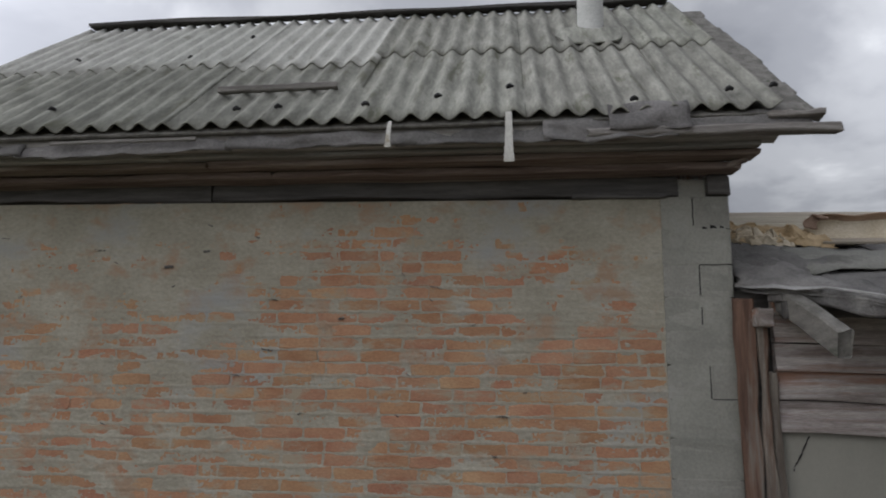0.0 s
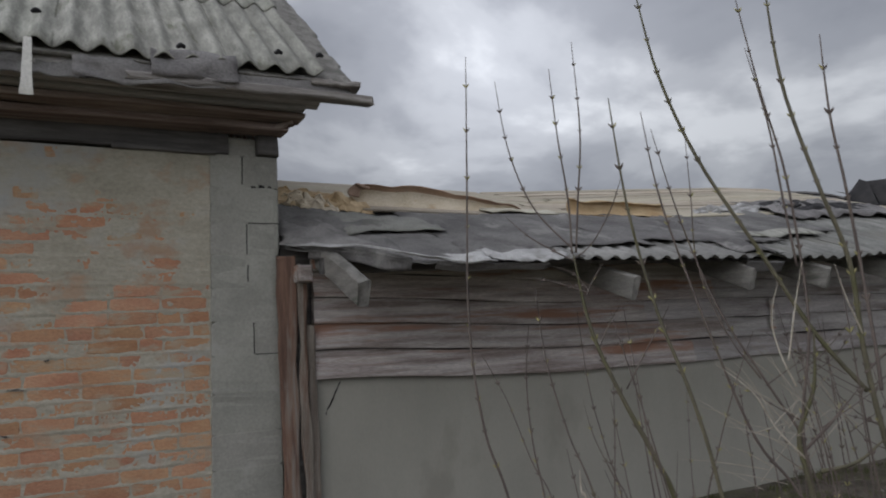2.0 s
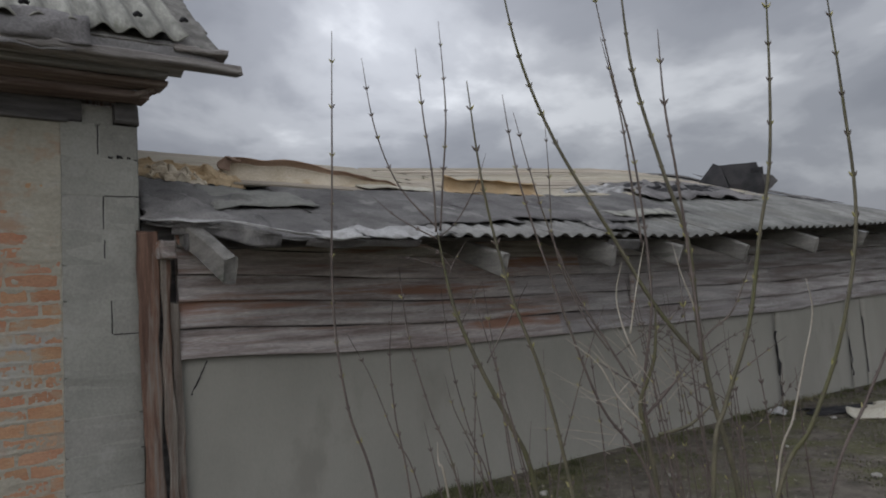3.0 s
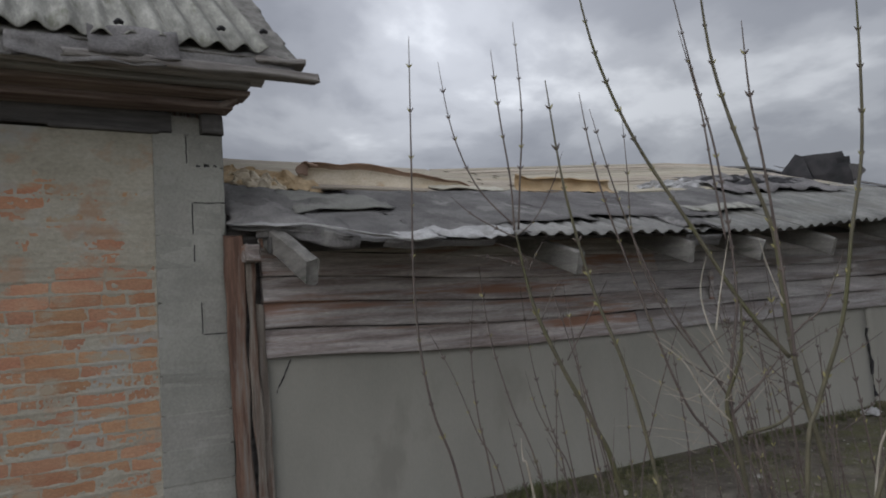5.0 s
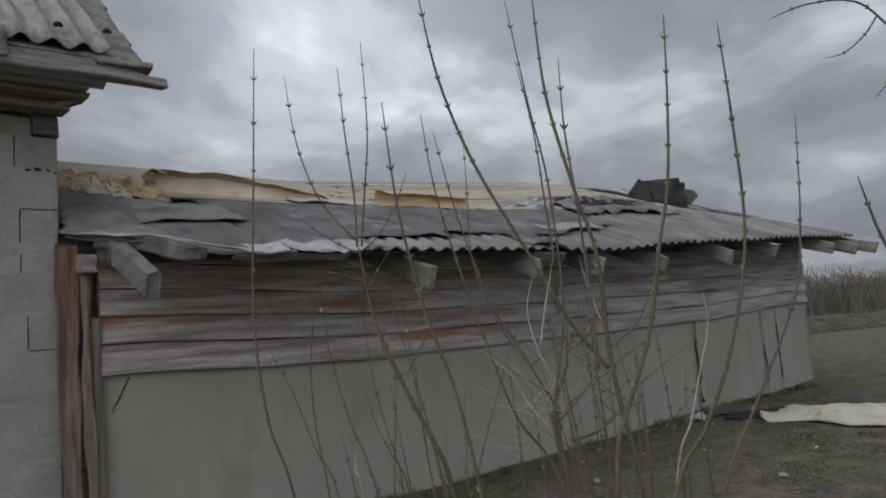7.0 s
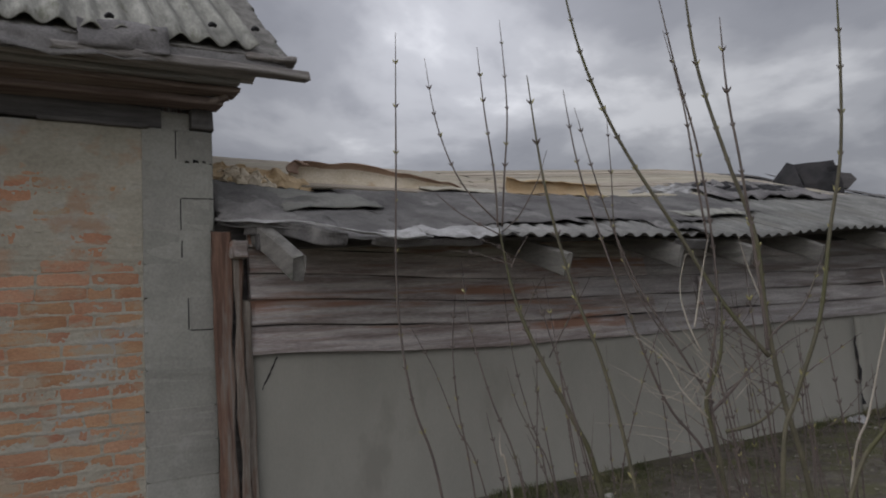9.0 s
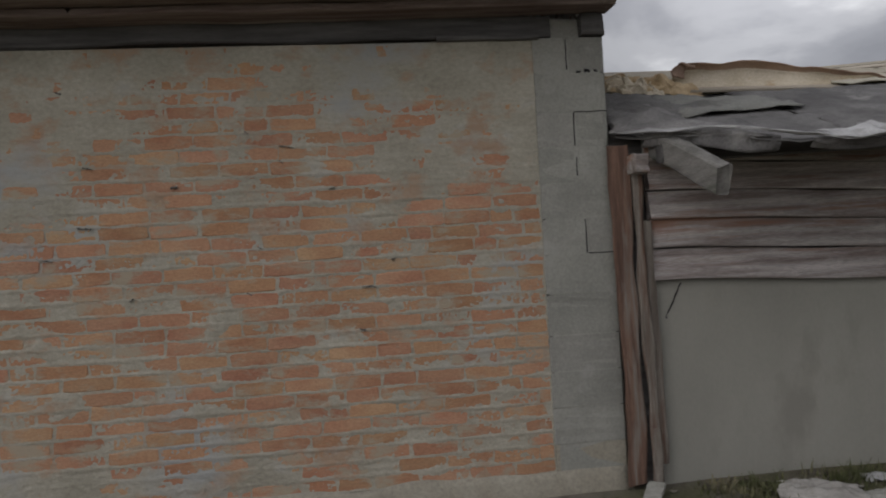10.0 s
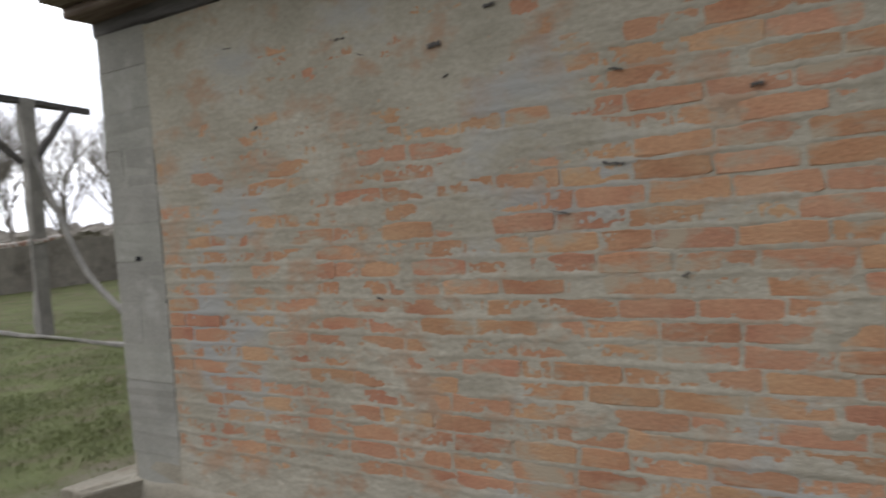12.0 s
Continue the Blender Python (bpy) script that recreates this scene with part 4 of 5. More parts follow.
def chim_at(r, f, z):
    """r across, f towards the yard's open corner, z down from the top edge."""
    return (7.92 + 0.52 * r - 0.856 * f, 1.14 - 0.856 * r - 0.52 * f, 3.105 + z)


def chim_skin(rings, seed, wob=0.012):
    s = Shape()
    out = []
    for k in range(len(rings) * 3 - 2):
        q, m = divmod(k, 3)
        lo, hi = rings[q], rings[min(q + 1, len(rings) - 1)]
        ring = []
        for n in range(len(lo)):
            for t in (0.0, 0.35, 0.7):
                a = [lo[n][c] + (lo[(n + 1) % len(lo)][c] - lo[n][c]) * t for c in range(3)]
                b = [hi[n][c] + (hi[(n + 1) % len(hi)][c] - hi[n][c]) * t for c in range(3)]
                p = [a[c] + (b[c] - a[c]) * m / 3 for c in range(3)]
                ring.append(chim_at(p[0] + wob * nz(p[1] * 9, p[2] * 8, seed), p[1] + wob * nz(p[0] * 9, p[2] * 8, seed + 2), p[2] + wob * nz(p[0] * 8, p[1] * 8, seed + 5)))
        out.append(ring)
    return s.loft(out)


part("felt_wrap", chim_skin((((0.12, 0.13, -0.62), (0.62, 0.10, -0.62), (0.62, -0.4, -0.45), (0.12, -0.4, -0.45)),
                             ((0.16, 0.12, -0.30), (0.60, 0.13, -0.30), (0.6, -0.4, -0.30), (0.16, -0.4, -0.30)),
                             ((0.06, 0.04, 0.0), (0.53, 0.06, -0.02), (0.5, -0.36, -0.02), (0.06, -0.36, 0.0))), 2.0), M_FELTDARK, chim)
part("side_flap", chim_skin((((-0.02, 0.20, -0.44), (0.24, 0.26, -0.55), (0.22, 0.16, -0.55), (-0.02, 0.10, -0.44)),
                             ((-0.24, 0.16, -0.24), (0.13, 0.22, -0.30), (0.13, 0.14, -0.30), (-0.24, 0.08, -0.24)),
                             ((-0.02, 0.07, 0.03), (0.07, 0.09, -0.01), (0.07, 0.02, -0.01), (-0.02, 0.01, 0.03))), 4.0, 0.016), M_FELTDARK, chim, "black leaning felt flap")
part("cover_sheet", chim_skin((((0.46, 0.10, -0.20), (0.60, 0.10, -0.20), (0.60, -0.2, -0.19), (0.46, -0.2, -0.19)),
                               ((0.44, 0.11, -0.11), (0.60, 0.11, -0.10), (0.60, -0.2, -0.09), (0.44, -0.2, -0.09))), 6.0, 0.006), M_FELTDARK, chim)
part("bent_corner", chim_skin((((0.58, 0.08, -0.40), (0.66, 0.06, -0.42), (0.66, -0.14, -0.40), (0.58, -0.14, -0.40)),
                               ((0.56, 0.10, -0.27), (0.77, 0.05, -0.30), (0.77, -0.12, -0.30), (0.56, -0.14, -0.27)),
                               ((0.54, 0.10, -0.20), (0.71, 0.05, -0.22), (0.71, -0.12, -0.22), (0.54, -0.14, -0.20))), 8.0), M_FELT, chim)


# ---- shrubs of bare spring shoots ----
SHRUBS = {}
for key, at, lab in (("l", (0.75, -2.5, 0), "leafless shrub with long green-brown shoots and opening buds"), ("r", (1.55, -2.85, 0), "leafless shrub with thick forked stems and purple tips"),
                     ("n", (0.6, -2.2, 0), "thin low leafless saplings before the shed wall"), ("d", (1.4, -2.7, 0), "dry pale weed stalks among the shrub stems"), ("o", (1.9, -3.6, 0), "arching bud-tipped branch reaching over the yard")):
    SHRUBS[key] = holder({"l": "shrub", "r": "shrub", "n": "sapling", "d": "dry_weed", "o": "arching_branch"}[key], at)
    tagged(SHRUBS[key], lab, {"n": "sapling", "d": "weed", "o": "branch"}.get(key, "shrub"))


def stem(key, r, *points):
    """A shoot from its tip down; pairs of buds sit along its upper half."""
    host = SHRUBS[key[0]]
    n = len(points)
    radii = [r * (0.42 + 0.58 * (i / (n - 1)) ** 0.7) * (1.0 if len(key) == 1 else 0.9) for i in range(n)]
    radii[0] = r * 0.22
    s, dense = tube(points, radii, 7, steps=6)
    material = M_DRY if key[0] == "d" else (M_TWIGTOP if r < 0.0065 or key[0] == "n" else M_TWIG)
    ob = part("stem", s, material, host, smooth=True)
    if key[0] == "d":
        return
    gap, run = 0.085, 0.0
    rng = random.Random(int(abs(points[0][0]) * 1000) + n)
    for i in range(1, len(dense) - 1):
        run += (dense[i] - dense[i - 1]).length
        if run < gap or i > len(dense) * 0.7:
            continue
        run, gap = 0.0, rng.uniform(0.07, 0.12)
        d = (dense[i - 1] - dense[i]).normalized()
        side = d.cross(Vector((0.541, 0.841, rng.uniform(-0.5, 0.5)))).normalized()
        size = (0.012 + 0.5 * r) * rng.uniform(0.7, 1.3)
        for sg in (-1, 1):
            way = (side * sg * rng.uniform(0.45, 0.8) + d).normalized()
            bud = part("bud", BUD_MESH if rng.random() < (0.45 if r > 0.0049 else 0.2) else BUD_MESH_DARK, None, ob)
            bud.matrix_parent_inverse = Matrix()
            bud.matrix_basis = Matrix.LocRotScale(dense[i] + side * sg * r * 0.4, way.to_track_quat("Z", "Y"), (size * 0.8, size * 0.8, size))


BUD_MESH = tube([(0, 0, -0.1), (0, 0, 0.35), (0.03, 0, 0.75), (0.05, 0, 1.05)], [0.2, 0.26, 0.16, 0.03], 5, steps=1)[0].mesh("bud", True)
BUD_MESH.materials.append(M_BUD)
BUD_MESH_DARK = BUD_MESH.copy()
BUD_MESH_DARK.materials.clear()
BUD_MESH_DARK.materials.append(M_TWIGTOP)
stem("l", 0.0057, (0.21, -2.08, 2.42), (0.19, -2.07, 1.94), (0.17, -2.06, 1.39), (0.20, -2.08, 1.01), (0.27, -2.12, 0.72), (0.35, -2.17, -0.03))
stem("l", 0.0115, (0.55, -2.21, 1.64), (0.59, -2.23, 1.36), (0.66, -2.28, 1.12), (0.75, -2.34, 0.88), (0.81, -2.37, 0.68), (0.90, -2.43, -0.03))
stem("l2", 0.0041, (0.34, -2.07, 2.34), (0.37, -2.09, 2.06), (0.44, -2.13, 1.83), (0.55, -2.21, 1.66))
stem("l2", 0.0049, (0.50, -2.21, 2.36), (0.51, -2.22, 2.09), (0.53, -2.23, 1.84), (0.53, -2.23, 1.64))
stem("l2", 0.005, (0.62, -2.21, 2.49), (0.62, -2.22, 2.12), (0.60, -2.20, 1.85), (0.58, -2.19, 1.65))
stem("l2", 0.0033, (0.76, -2.28, 1.95), (0.72, -2.25, 1.82), (0.65, -2.21, 1.69), (0.59, -2.17, 1.63))
stem("l2", 0.0032, (0.32, -2.12, 1.79), (0.40, -2.17, 1.70), (0.52, -2.25, 1.61))
stem("l2", 0.0032, (0.35, -2.14, 1.56), (0.45, -2.20, 1.54), (0.56, -2.27, 1.49))
stem("l2", 0.0024, (0.45, -2.20, 1.60), (0.52, -2.25, 1.56), (0.56, -2.27, 1.50))
stem("l2", 0.0024, (0.62, -2.31, 1.61), (0.58, -2.28, 1.54), (0.55, -2.27, 1.48))
stem("l2", 0.0033, (0.87, -2.35, 1.43), (0.81, -2.31, 1.31), (0.72, -2.25, 1.13))
stem("l2", 0.0025, (0.72, -2.26, 1.45), (0.69, -2.23, 1.39), (0.64, -2.21, 1.29))
stem("l", 0.0067, (0.25, -2.81, 2.01), (0.27, -2.83, 1.68), (0.32, -2.86, 1.38), (0.38, -2.9, 1.14), (0.43, -2.93, 0.83), (0.5, -2.98, 0.11), (0.53, -3.0, -0.03))
stem("l", 0.0057, (0.66, -2.51, 2.11), (0.69, -2.54, 1.77), (0.79, -2.60, 1.33), (0.89, -2.66, 0.97), (1.02, -2.74, 0.71), (1.17, -2.84, -0.03))
stem("l", 0.0049, (0.83, -2.38, 2.10), (0.89, -2.43, 1.73), (0.98, -2.48, 1.41), (1.08, -2.55, 1.17), (1.19, -2.62, 0.93))
stem("l", 0.0033, (0.93, -2.45, 2.09), (0.93, -2.45, 1.83), (0.93, -2.45, 1.57), (1.00, -2.49, 1.32), (1.08, -2.55, 1.15))
stem("r", 0.0087, (0.74, -2.45, 2.63), (0.79, -2.48, 2.28), (0.89, -2.54, 1.94), (1.04, -2.64, 1.59), (1.17, -2.72, 1.30), (1.29, -2.80, 1.10))
stem("r", 0.0111, (1.14, -2.70, 2.61), (1.16, -2.71, 2.21), (1.22, -2.76, 1.83), (1.28, -2.80, 1.55), (1.30, -2.80, 1.23), (1.32, -2.82, 0.95), (1.37, -2.85, 0.64), (1.41, -2.88, -0.03))
stem("r", 0.0064, (1.04, -2.64, 2.60), (1.09, -2.67, 2.19), (1.13, -2.70, 1.90), (1.15, -2.71, 1.60), (1.15, -2.71, 1.31), (1.10, -2.68, 0.98), (1.12, -2.69, 0.66), (1.14, -2.71, -0.03))
stem("r", 0.0048, (1.06, -2.65, 2.35), (1.10, -2.68, 2.06), (1.12, -2.69, 1.79), (1.14, -2.70, 1.54))
stem("r", 0.0048, (0.51, -3.29, 2.04), (0.51, -3.29, 1.84), (0.52, -3.3, 1.66), (0.54, -3.3, 1.46), (0.54, -3.31, 1.26), (0.54, -3.31, 1.18))
stem("r", 0.0081, (1.23, -3.22, 2.37), (1.21, -3.21, 2.03), (1.19, -3.19, 1.75), (1.14, -3.16, 1.52), (1.08, -3.13, 1.24), (1.0, -3.07, 0.99), (0.94, -3.05, 0.81), (0.88, -3.0, -0.03))
stem("r", 0.008, (1.36, -3.35, 2.32), (1.37, -3.36, 1.96), (1.37, -3.36, 1.56), (1.30, -3.31, 1.20), (1.19, -3.24, 0.92), (1.08, -3.17, 0.72), (0.90, -3.05, -0.03))
stem("r", 0.006, (1.69, -3.45, 2.00), (1.67, -3.43, 1.60), (1.62, -3.40, 1.33), (1.47, -3.30, 0.99), (1.32, -3.21, 0.67), (1.18, -3.12, -0.03))
stem("r", 0.008, (1.47, -3.70, 1.70), (1.51, -3.72, 1.55), (1.55, -3.75, 1.39), (1.56, -3.75, 1.17), (1.51, -3.72, 0.90), (1.43, -3.67, 0.67), (1.33, -3.60, -0.03))
stem("o", 0.006, (1.50, -3.48, 2.32), (1.62, -3.56, 2.37), (1.78, -3.65, 2.39), (1.86, -3.71, 2.33), (1.95, -3.76, 2.19), (2.09, -3.85, 1.74), (2.12, -3.88, 1.13), (2.11, -3.87, 0.54), (2.11, -3.87, -0.03))
stem("o2", 0.004, (1.66, -3.58, 2.17), (1.73, -3.63, 2.19), (1.81, -3.68, 2.26), (1.86, -3.71, 2.33))
stem("o2", 0.004, (1.82, -3.68, 2.02), (1.86, -3.71, 2.07), (1.93, -3.75, 2.17), (1.97, -3.78, 2.18))
stem("r", 0.0111, (1.16, -2.72, 1.31), (1.14, -2.71, 1.12), (1.09, -2.67, 0.96), (1.10, -2.68, 0.82), (1.12, -2.69, 0.64), (1.15, -2.71, -0.03))
stem("r", 0.0063, (1.26, -2.78, 1.10), (1.18, -2.73, 1.00), (1.09, -2.67, 0.90))
stem("r", 0.0079, (1.34, -2.83, 0.96), (1.24, -2.77, 0.87), (1.14, -2.70, 0.84))
stem("r", 0.0047, (1.49, -2.93, 1.47), (1.41, -2.88, 1.28), (1.34, -2.83, 1.21), (1.29, -2.80, 1.16))
stem("n", 0.004, (0.37, -2.15, 1.39), (0.35, -2.14, 1.19), (0.36, -2.14, 0.96), (0.39, -2.16, 0.71), (0.44, -2.20, -0.03))
stem("n", 0.0039, (0.34, -2.25, 1.51), (0.36, -2.26, 1.25), (0.41, -2.29, 1.00), (0.48, -2.34, 0.72), (0.56, -2.39, -0.03))
stem("n", 0.0032, (0.52, -2.24, 1.11), (0.54, -2.26, 0.98), (0.59, -2.29, 0.84), (0.64, -2.32, 0.69), (0.73, -2.38, -0.03))
stem("n", 0.0033, (0.58, -2.17, 1.43), (0.60, -2.18, 1.14), (0.64, -2.20, 0.92), (0.68, -2.23, 0.69), (0.73, -2.26, -0.03))
stem("n", 0.0033, (0.68, -2.23, 1.23), (0.67, -2.22, 0.96), (0.65, -2.21, 0.66), (0.63, -2.20, -0.03))
stem("n", 0.0032, (0.22, -2.06, 1.28), (0.29, -2.10, 1.11), (0.35, -2.14, 0.90), (0.42, -2.18, 0.70), (0.53, -2.25, -0.03))
stem("n", 0.0035, (1.20, -2.44, 1.32), (1.12, -2.40, 1.12), (1.05, -2.35, 0.88), (0.99, -2.31, 0.62), (0.92, -2.27, -0.03))
stem("d", 0.0035, (0.82, -2.86, 1.47), (0.80, -2.84, 1.36), (0.81, -2.85, 1.25), (0.84, -2.87, 1.15))
stem("d", 0.0035, (0.89, -2.90, 1.53), (0.86, -2.88, 1.39), (0.83, -2.86, 1.23))
stem("d", 0.0028, (0.97, -2.95, 1.52), (0.99, -2.96, 1.42), (1.02, -2.98, 1.30))
stem("d", 0.0042, (1.35, -3.19, 1.38), (1.35, -3.20, 1.26), (1.32, -3.17, 1.10), (1.27, -3.14, 0.92), (1.21, -3.10, 0.73), (1.11, -3.04, -0.03))
stem("d", 0.0035, (0.65, -2.74, 1.23), (0.73, -2.80, 1.14), (0.78, -2.83, 1.03), (0.84, -2.87, 0.94))
stem("d", 0.005, (0.28, -2.51, 0.93), (0.28, -2.51, 0.86), (0.30, -2.52, 0.77), (0.37, -2.56, -0.03))

# ---- ground cover, litter and the distance ----
def grass(name, spots, count, height, seed, material, label):
    """Blades scattered round spots (x, y, radius)."""
    rng = random.Random(seed)
    s = Shape()
    for _ in range(count):
        x0, y0, r = rng.choice(spots)
        a, d = rng.uniform(0, 6.283), r * math.sqrt(rng.random())
        x, y = x0 + d * math.cos(a), y0 + d * math.sin(a)
        if y > -0.06 and x > -5.75:
            continue
        z = ground_z(x, y) - 0.005
        h, lean, turn = height * rng.uniform(0.4, 1.2), rng.uniform(0.1, 0.9), rng.uniform(0, 6.283)
        w = 0.0035 * rng.uniform(0.7, 1.5)
        dx, dy = math.cos(turn), math.sin(turn)
        b = len(s.v)
        s.v += [(x - dy * w, y + dx * w, z), (x + dy * w, y - dx * w, z), (x + dx * h * lean * 0.35 + dy * w * 0.7, y + dy * h * lean * 0.35 - dx * w * 0.7, z + h * 0.6),
                (x + dx * h * lean * 0.35 - dy * w * 0.7, y + dy * h * lean * 0.35 + dx * w * 0.7, z + h * 0.6), (x + dx * h * lean, y + dy * h * lean, z + h)]
        s.f += [(b, b + 1, b + 2, b + 3), (b + 3, b + 2, b + 4)]
    return tagged(part(name, s, material), label, "grass", kind="stuff")


rnd = random.Random(11)
wall_foot = [(rnd.uniform(0.3, 9.5), -0.12 - 0.18 * rnd.random(), rnd.uniform(0.05, 0.22)) for _ in range(46)]
yard = [(rnd.uniform(0.2, 9.0), rnd.uniform(-2.6, -0.3), rnd.uniform(0.15, 0.5)) for _ in range(44)]
grass("wall_grass", wall_foot, 3600, 0.07, 1, M_GRASS, "fresh green grass tufts along the shed wall")
grass("yard_grass", yard, 15000, 0.02, 2, M_GRASS, "patchy short green grass on bare soil")
grass("dead_grass", yard + wall_foot, 4200, 0.032, 3, M_LITTER, "dry straw-coloured grass stems on the soil")
meadow = [(rnd.uniform(-20, -10.0), rnd.uniform(0.5, 9.0), rnd.uniform(0.6, 1.6)) for _ in range(90)]
grass("meadow_grass", meadow, 40000, 0.04, 5, M_MEADOWGRASS, "green spring meadow west of the house")
corner_turf = [(rnd.uniform(-10.5, -5.8), rnd.uniform(-0.6, 4.5), rnd.uniform(0.3, 0.9)) for _ in range(70)]
grass("corner_grass", corner_turf, 26000, 0.045, 15, M_MEADOWGRASS, "short green spring turf by the house corner")
verge = [(rnd.uniform(-7.6, -5.5), rnd.uniform(-16, -1.0), rnd.uniform(0.3, 0.8)) for _ in range(120)]
grass("verge_grass", verge, 16000, 0.05, 12, M_MEADOWGRASS, "ragged green edge of the meadow beside the bare soil")
sprout = [(rnd.uniform(0.5, 2.4), rnd.uniform(-2.6, -1.5), rnd.uniform(0.1, 0.3)) for _ in range(12)]
grass("tall_dead_grass", sprout, 50, 0.28, 6, M_DRY, "tall dry grass round the shrub stems")


near_green = [(0.45, -0.2, 0.16), (0.62, -0.3, 0.14), (1.5, -0.16, 0.2), (1.9, -0.3, 0.3), (2.3, -0.2, 0.25), (0.8, -0.75, 0.15), (1.7, -0.8, 0.3), (2.6, -0.6, 0.35), (-0.2, -0.3, 0.12), (3.2, -0.4, 0.4), (0.4, -0.55, 0.12)]
grass("near_grass", near_green, 2200, 0.04, 8, M_GRASS, "bright green young grass near the shed corner")


def litter(count, seed):
    """Curled dead leaves and chips strewn over the soil."""
    rng = random.Random(seed)
    s = Shape()
    for _ in range(count):
        x, y = rng.uniform(0.1, 9.5), -0.1 - 2.8 * rng.random() ** 1.4
        w, t = rng.uniform(0.008, 0.03), rng.uniform(0, 6.283)
        z, b = ground_z(x, y) + 0.006, len(s.v)
        c, d = math.cos(t) * w, math.sin(t) * w
        up = rng.uniform(0.002, 0.014)
        s.v += [(x + c, y + d, z + up), (x - d * 0.6, y + c * 0.6, z), (x - c, y - d, z + up * rng.random()), (x + d * 0.6, y - c * 0.6, z + 0.002)]
        s.f.append((b, b + 1, b + 2, b + 3))
    tagged(part("leaf_litter", s, M_LITTER), "dead leaves and chips strewn over the soil", "litter", kind="stuff")


litter(3800, 9)


def flat_scrap(name, x, y, w, d, turn, seed, material, label, hgt=0.05, thick=0.012, cat="debris"):
    def fn(u, v):
        a, b = (u - 0.5) * w * (1 + 0.35 * nz(v * 2.2, seed)), (v - 0.5) * d * (1 + 0.4 * nz(u * 2.4, seed + 5))
        px, py = x + a * math.cos(turn) - b * math.sin(turn), y + a * math.sin(turn) + b * math.cos(turn)
        return (px, py, ground_z(px, py) + 0.015 + hgt * (0.5 + 0.5 * nz(u * 3.2, v * 3.2, seed)) * (1 - 0.6 * (2 * u - 1) ** 2) * (1 - 0.85 * (2 * v - 1) ** 4) + 0.012 * nz(u * 9, v * 9, seed) + 0.45 * hgt * abs(nz(u * 4 + v * 3, v * 9, seed + 2)) * (1 - (2 * v - 1) ** 4))
    return tagged(part(name, sheet(fn, 34, 26, thick), material, None, "", True), label, cat)


flat_scrap("cement_scrap", 0.86, -0.42, 0.40, 0.26, -0.5, 3, M_STONE, "broken pale cement sheet lying on the soil", 0.06)
flat_scrap("cement_scrap", 1.12, -0.62, 0.26, 0.20, -0.3, 6, M_STONE, "small broken pale cement sheet on the soil", 0.05)
flat_scrap("cement_scrap", 1.35, -0.30, 0.30, 0.10, -0.2, 9, M_PALE, "pale strip of broken sheet near the shed wall", 0.03)
flat_scrap("fallen_sheet", 6.85, -1.62, 1.30, 0.70, -1.45, 12, M_TARP, "cream fallen roofing sheet crumpled on the ground", 0.19, 0.012, "sheet")
flat_scrap("fallen_sheet", 7.0, -2.45, 0.7, 0.6, -1.2, 15, M_TARP, "cream folded end of a fallen sheet", 0.14, 0.012, "sheet")
flat_scrap("felt_scrap", 6.9, -0.75, 0.9, 0.35, -0.5, 18, M_FELTDARK, "black felt scrap beside the fallen sheet", 0.05)
flat_scrap("white_scrap", 6.35, -0.28, 0.26, 0.16, 0.3, 21, M_PALE, "white scrap at the foot of the shed wall", 0.07)


def stone(x, y, size, seed, material):
    def fn(u, v):
        a, e = u * 2 * math.pi, (v - 0.5) * math.pi
        r = size * (1 + 0.45 * nz(math.cos(a) * math.cos(e) * 1.6 + seed, math.sin(a) * math.cos(e) * 1.6, math.sin(e) * 1.6))
        return (x + r * math.cos(a) * math.cos(e), y + r * math.sin(a) * math.cos(e), ground_z(x, y) + size * 0.25 + 0.6 * r * math.sin(e))
    tagged(part("rubble", sheet(fn, 9, 6, 0.001), material), "small pale lump of rubble on the soil", "rubble", group="rubble in the yard")


for i in range(26):
    stone(rnd.uniform(0.4, 8.5), rnd.choice((-0.35, -0.8, -1.3, -1.9)) + rnd.uniform(-0.3, 0.25), rnd.choice((0.010, 0.016, 0.024, 0.034)), i * 3.3, M_STONE)

# thin side shoots filling the shrubs
rng = random.Random(33)
for i in range(48):
    key = rng.choice("lrrr")
    bx, by = (rng.uniform(0.35, 0.95), rng.uniform(-2.7, -2.2)) if key == "l" else (rng.uniform(1.0, 1.75), rng.uniform(-3.0, -2.35))
    h = rng.uniform(0.75, 1.45)
    lean = Vector((rng.uniform(-0.30, 0.16), rng.uniform(-0.1, 0.2), 0))
    stem(key, rng.uniform(0.0028, 0.0048), (bx + lean.x, by + lean.y, h), (bx + lean.x * 0.62, by + lean.y * 0.6, h * 0.66), (bx + lean.x * 0.25 + rng.uniform(-0.03, 0.03), by + lean.y * 0.3, h * 0.33), (bx, by, -0.03))
for i in range(16):
    bx, by, z = rng.uniform(1.05, 1.7), rng.uniform(-2.85, -2.45), rng.uniform(0.75, 1.2)
    sg = rng.choice((-1, 1))
    stem("r2", rng.uniform(0.002, 0.0035), (bx + sg * rng.uniform(0.12, 0.3), by - sg * 0.12, z + rng.uniform(0.08, 0.3)), (bx + sg * 0.08, by - sg * 0.05, z + 0.06), (bx, by, z))

# fine pale dead twigs standing out from the forked stems
rng = random.Random(52)
for i in range(30):
    bx, by, z = rng.uniform(0.95, 1.35), rng.uniform(-2.75, -2.45), rng.uniform(0.75, 1.05)
    reach, rise = rng.uniform(0.10, 0.30) * rng.choice((-1, -1, 1)), rng.uniform(0.05, 0.28)
    stem("d", rng.uniform(0.0012, 0.0022), (bx + reach, by - 0.5 * reach, z + rise), (bx + 0.6 * reach, by - 0.3 * reach, z + 0.7 * rise), (bx, by, z))

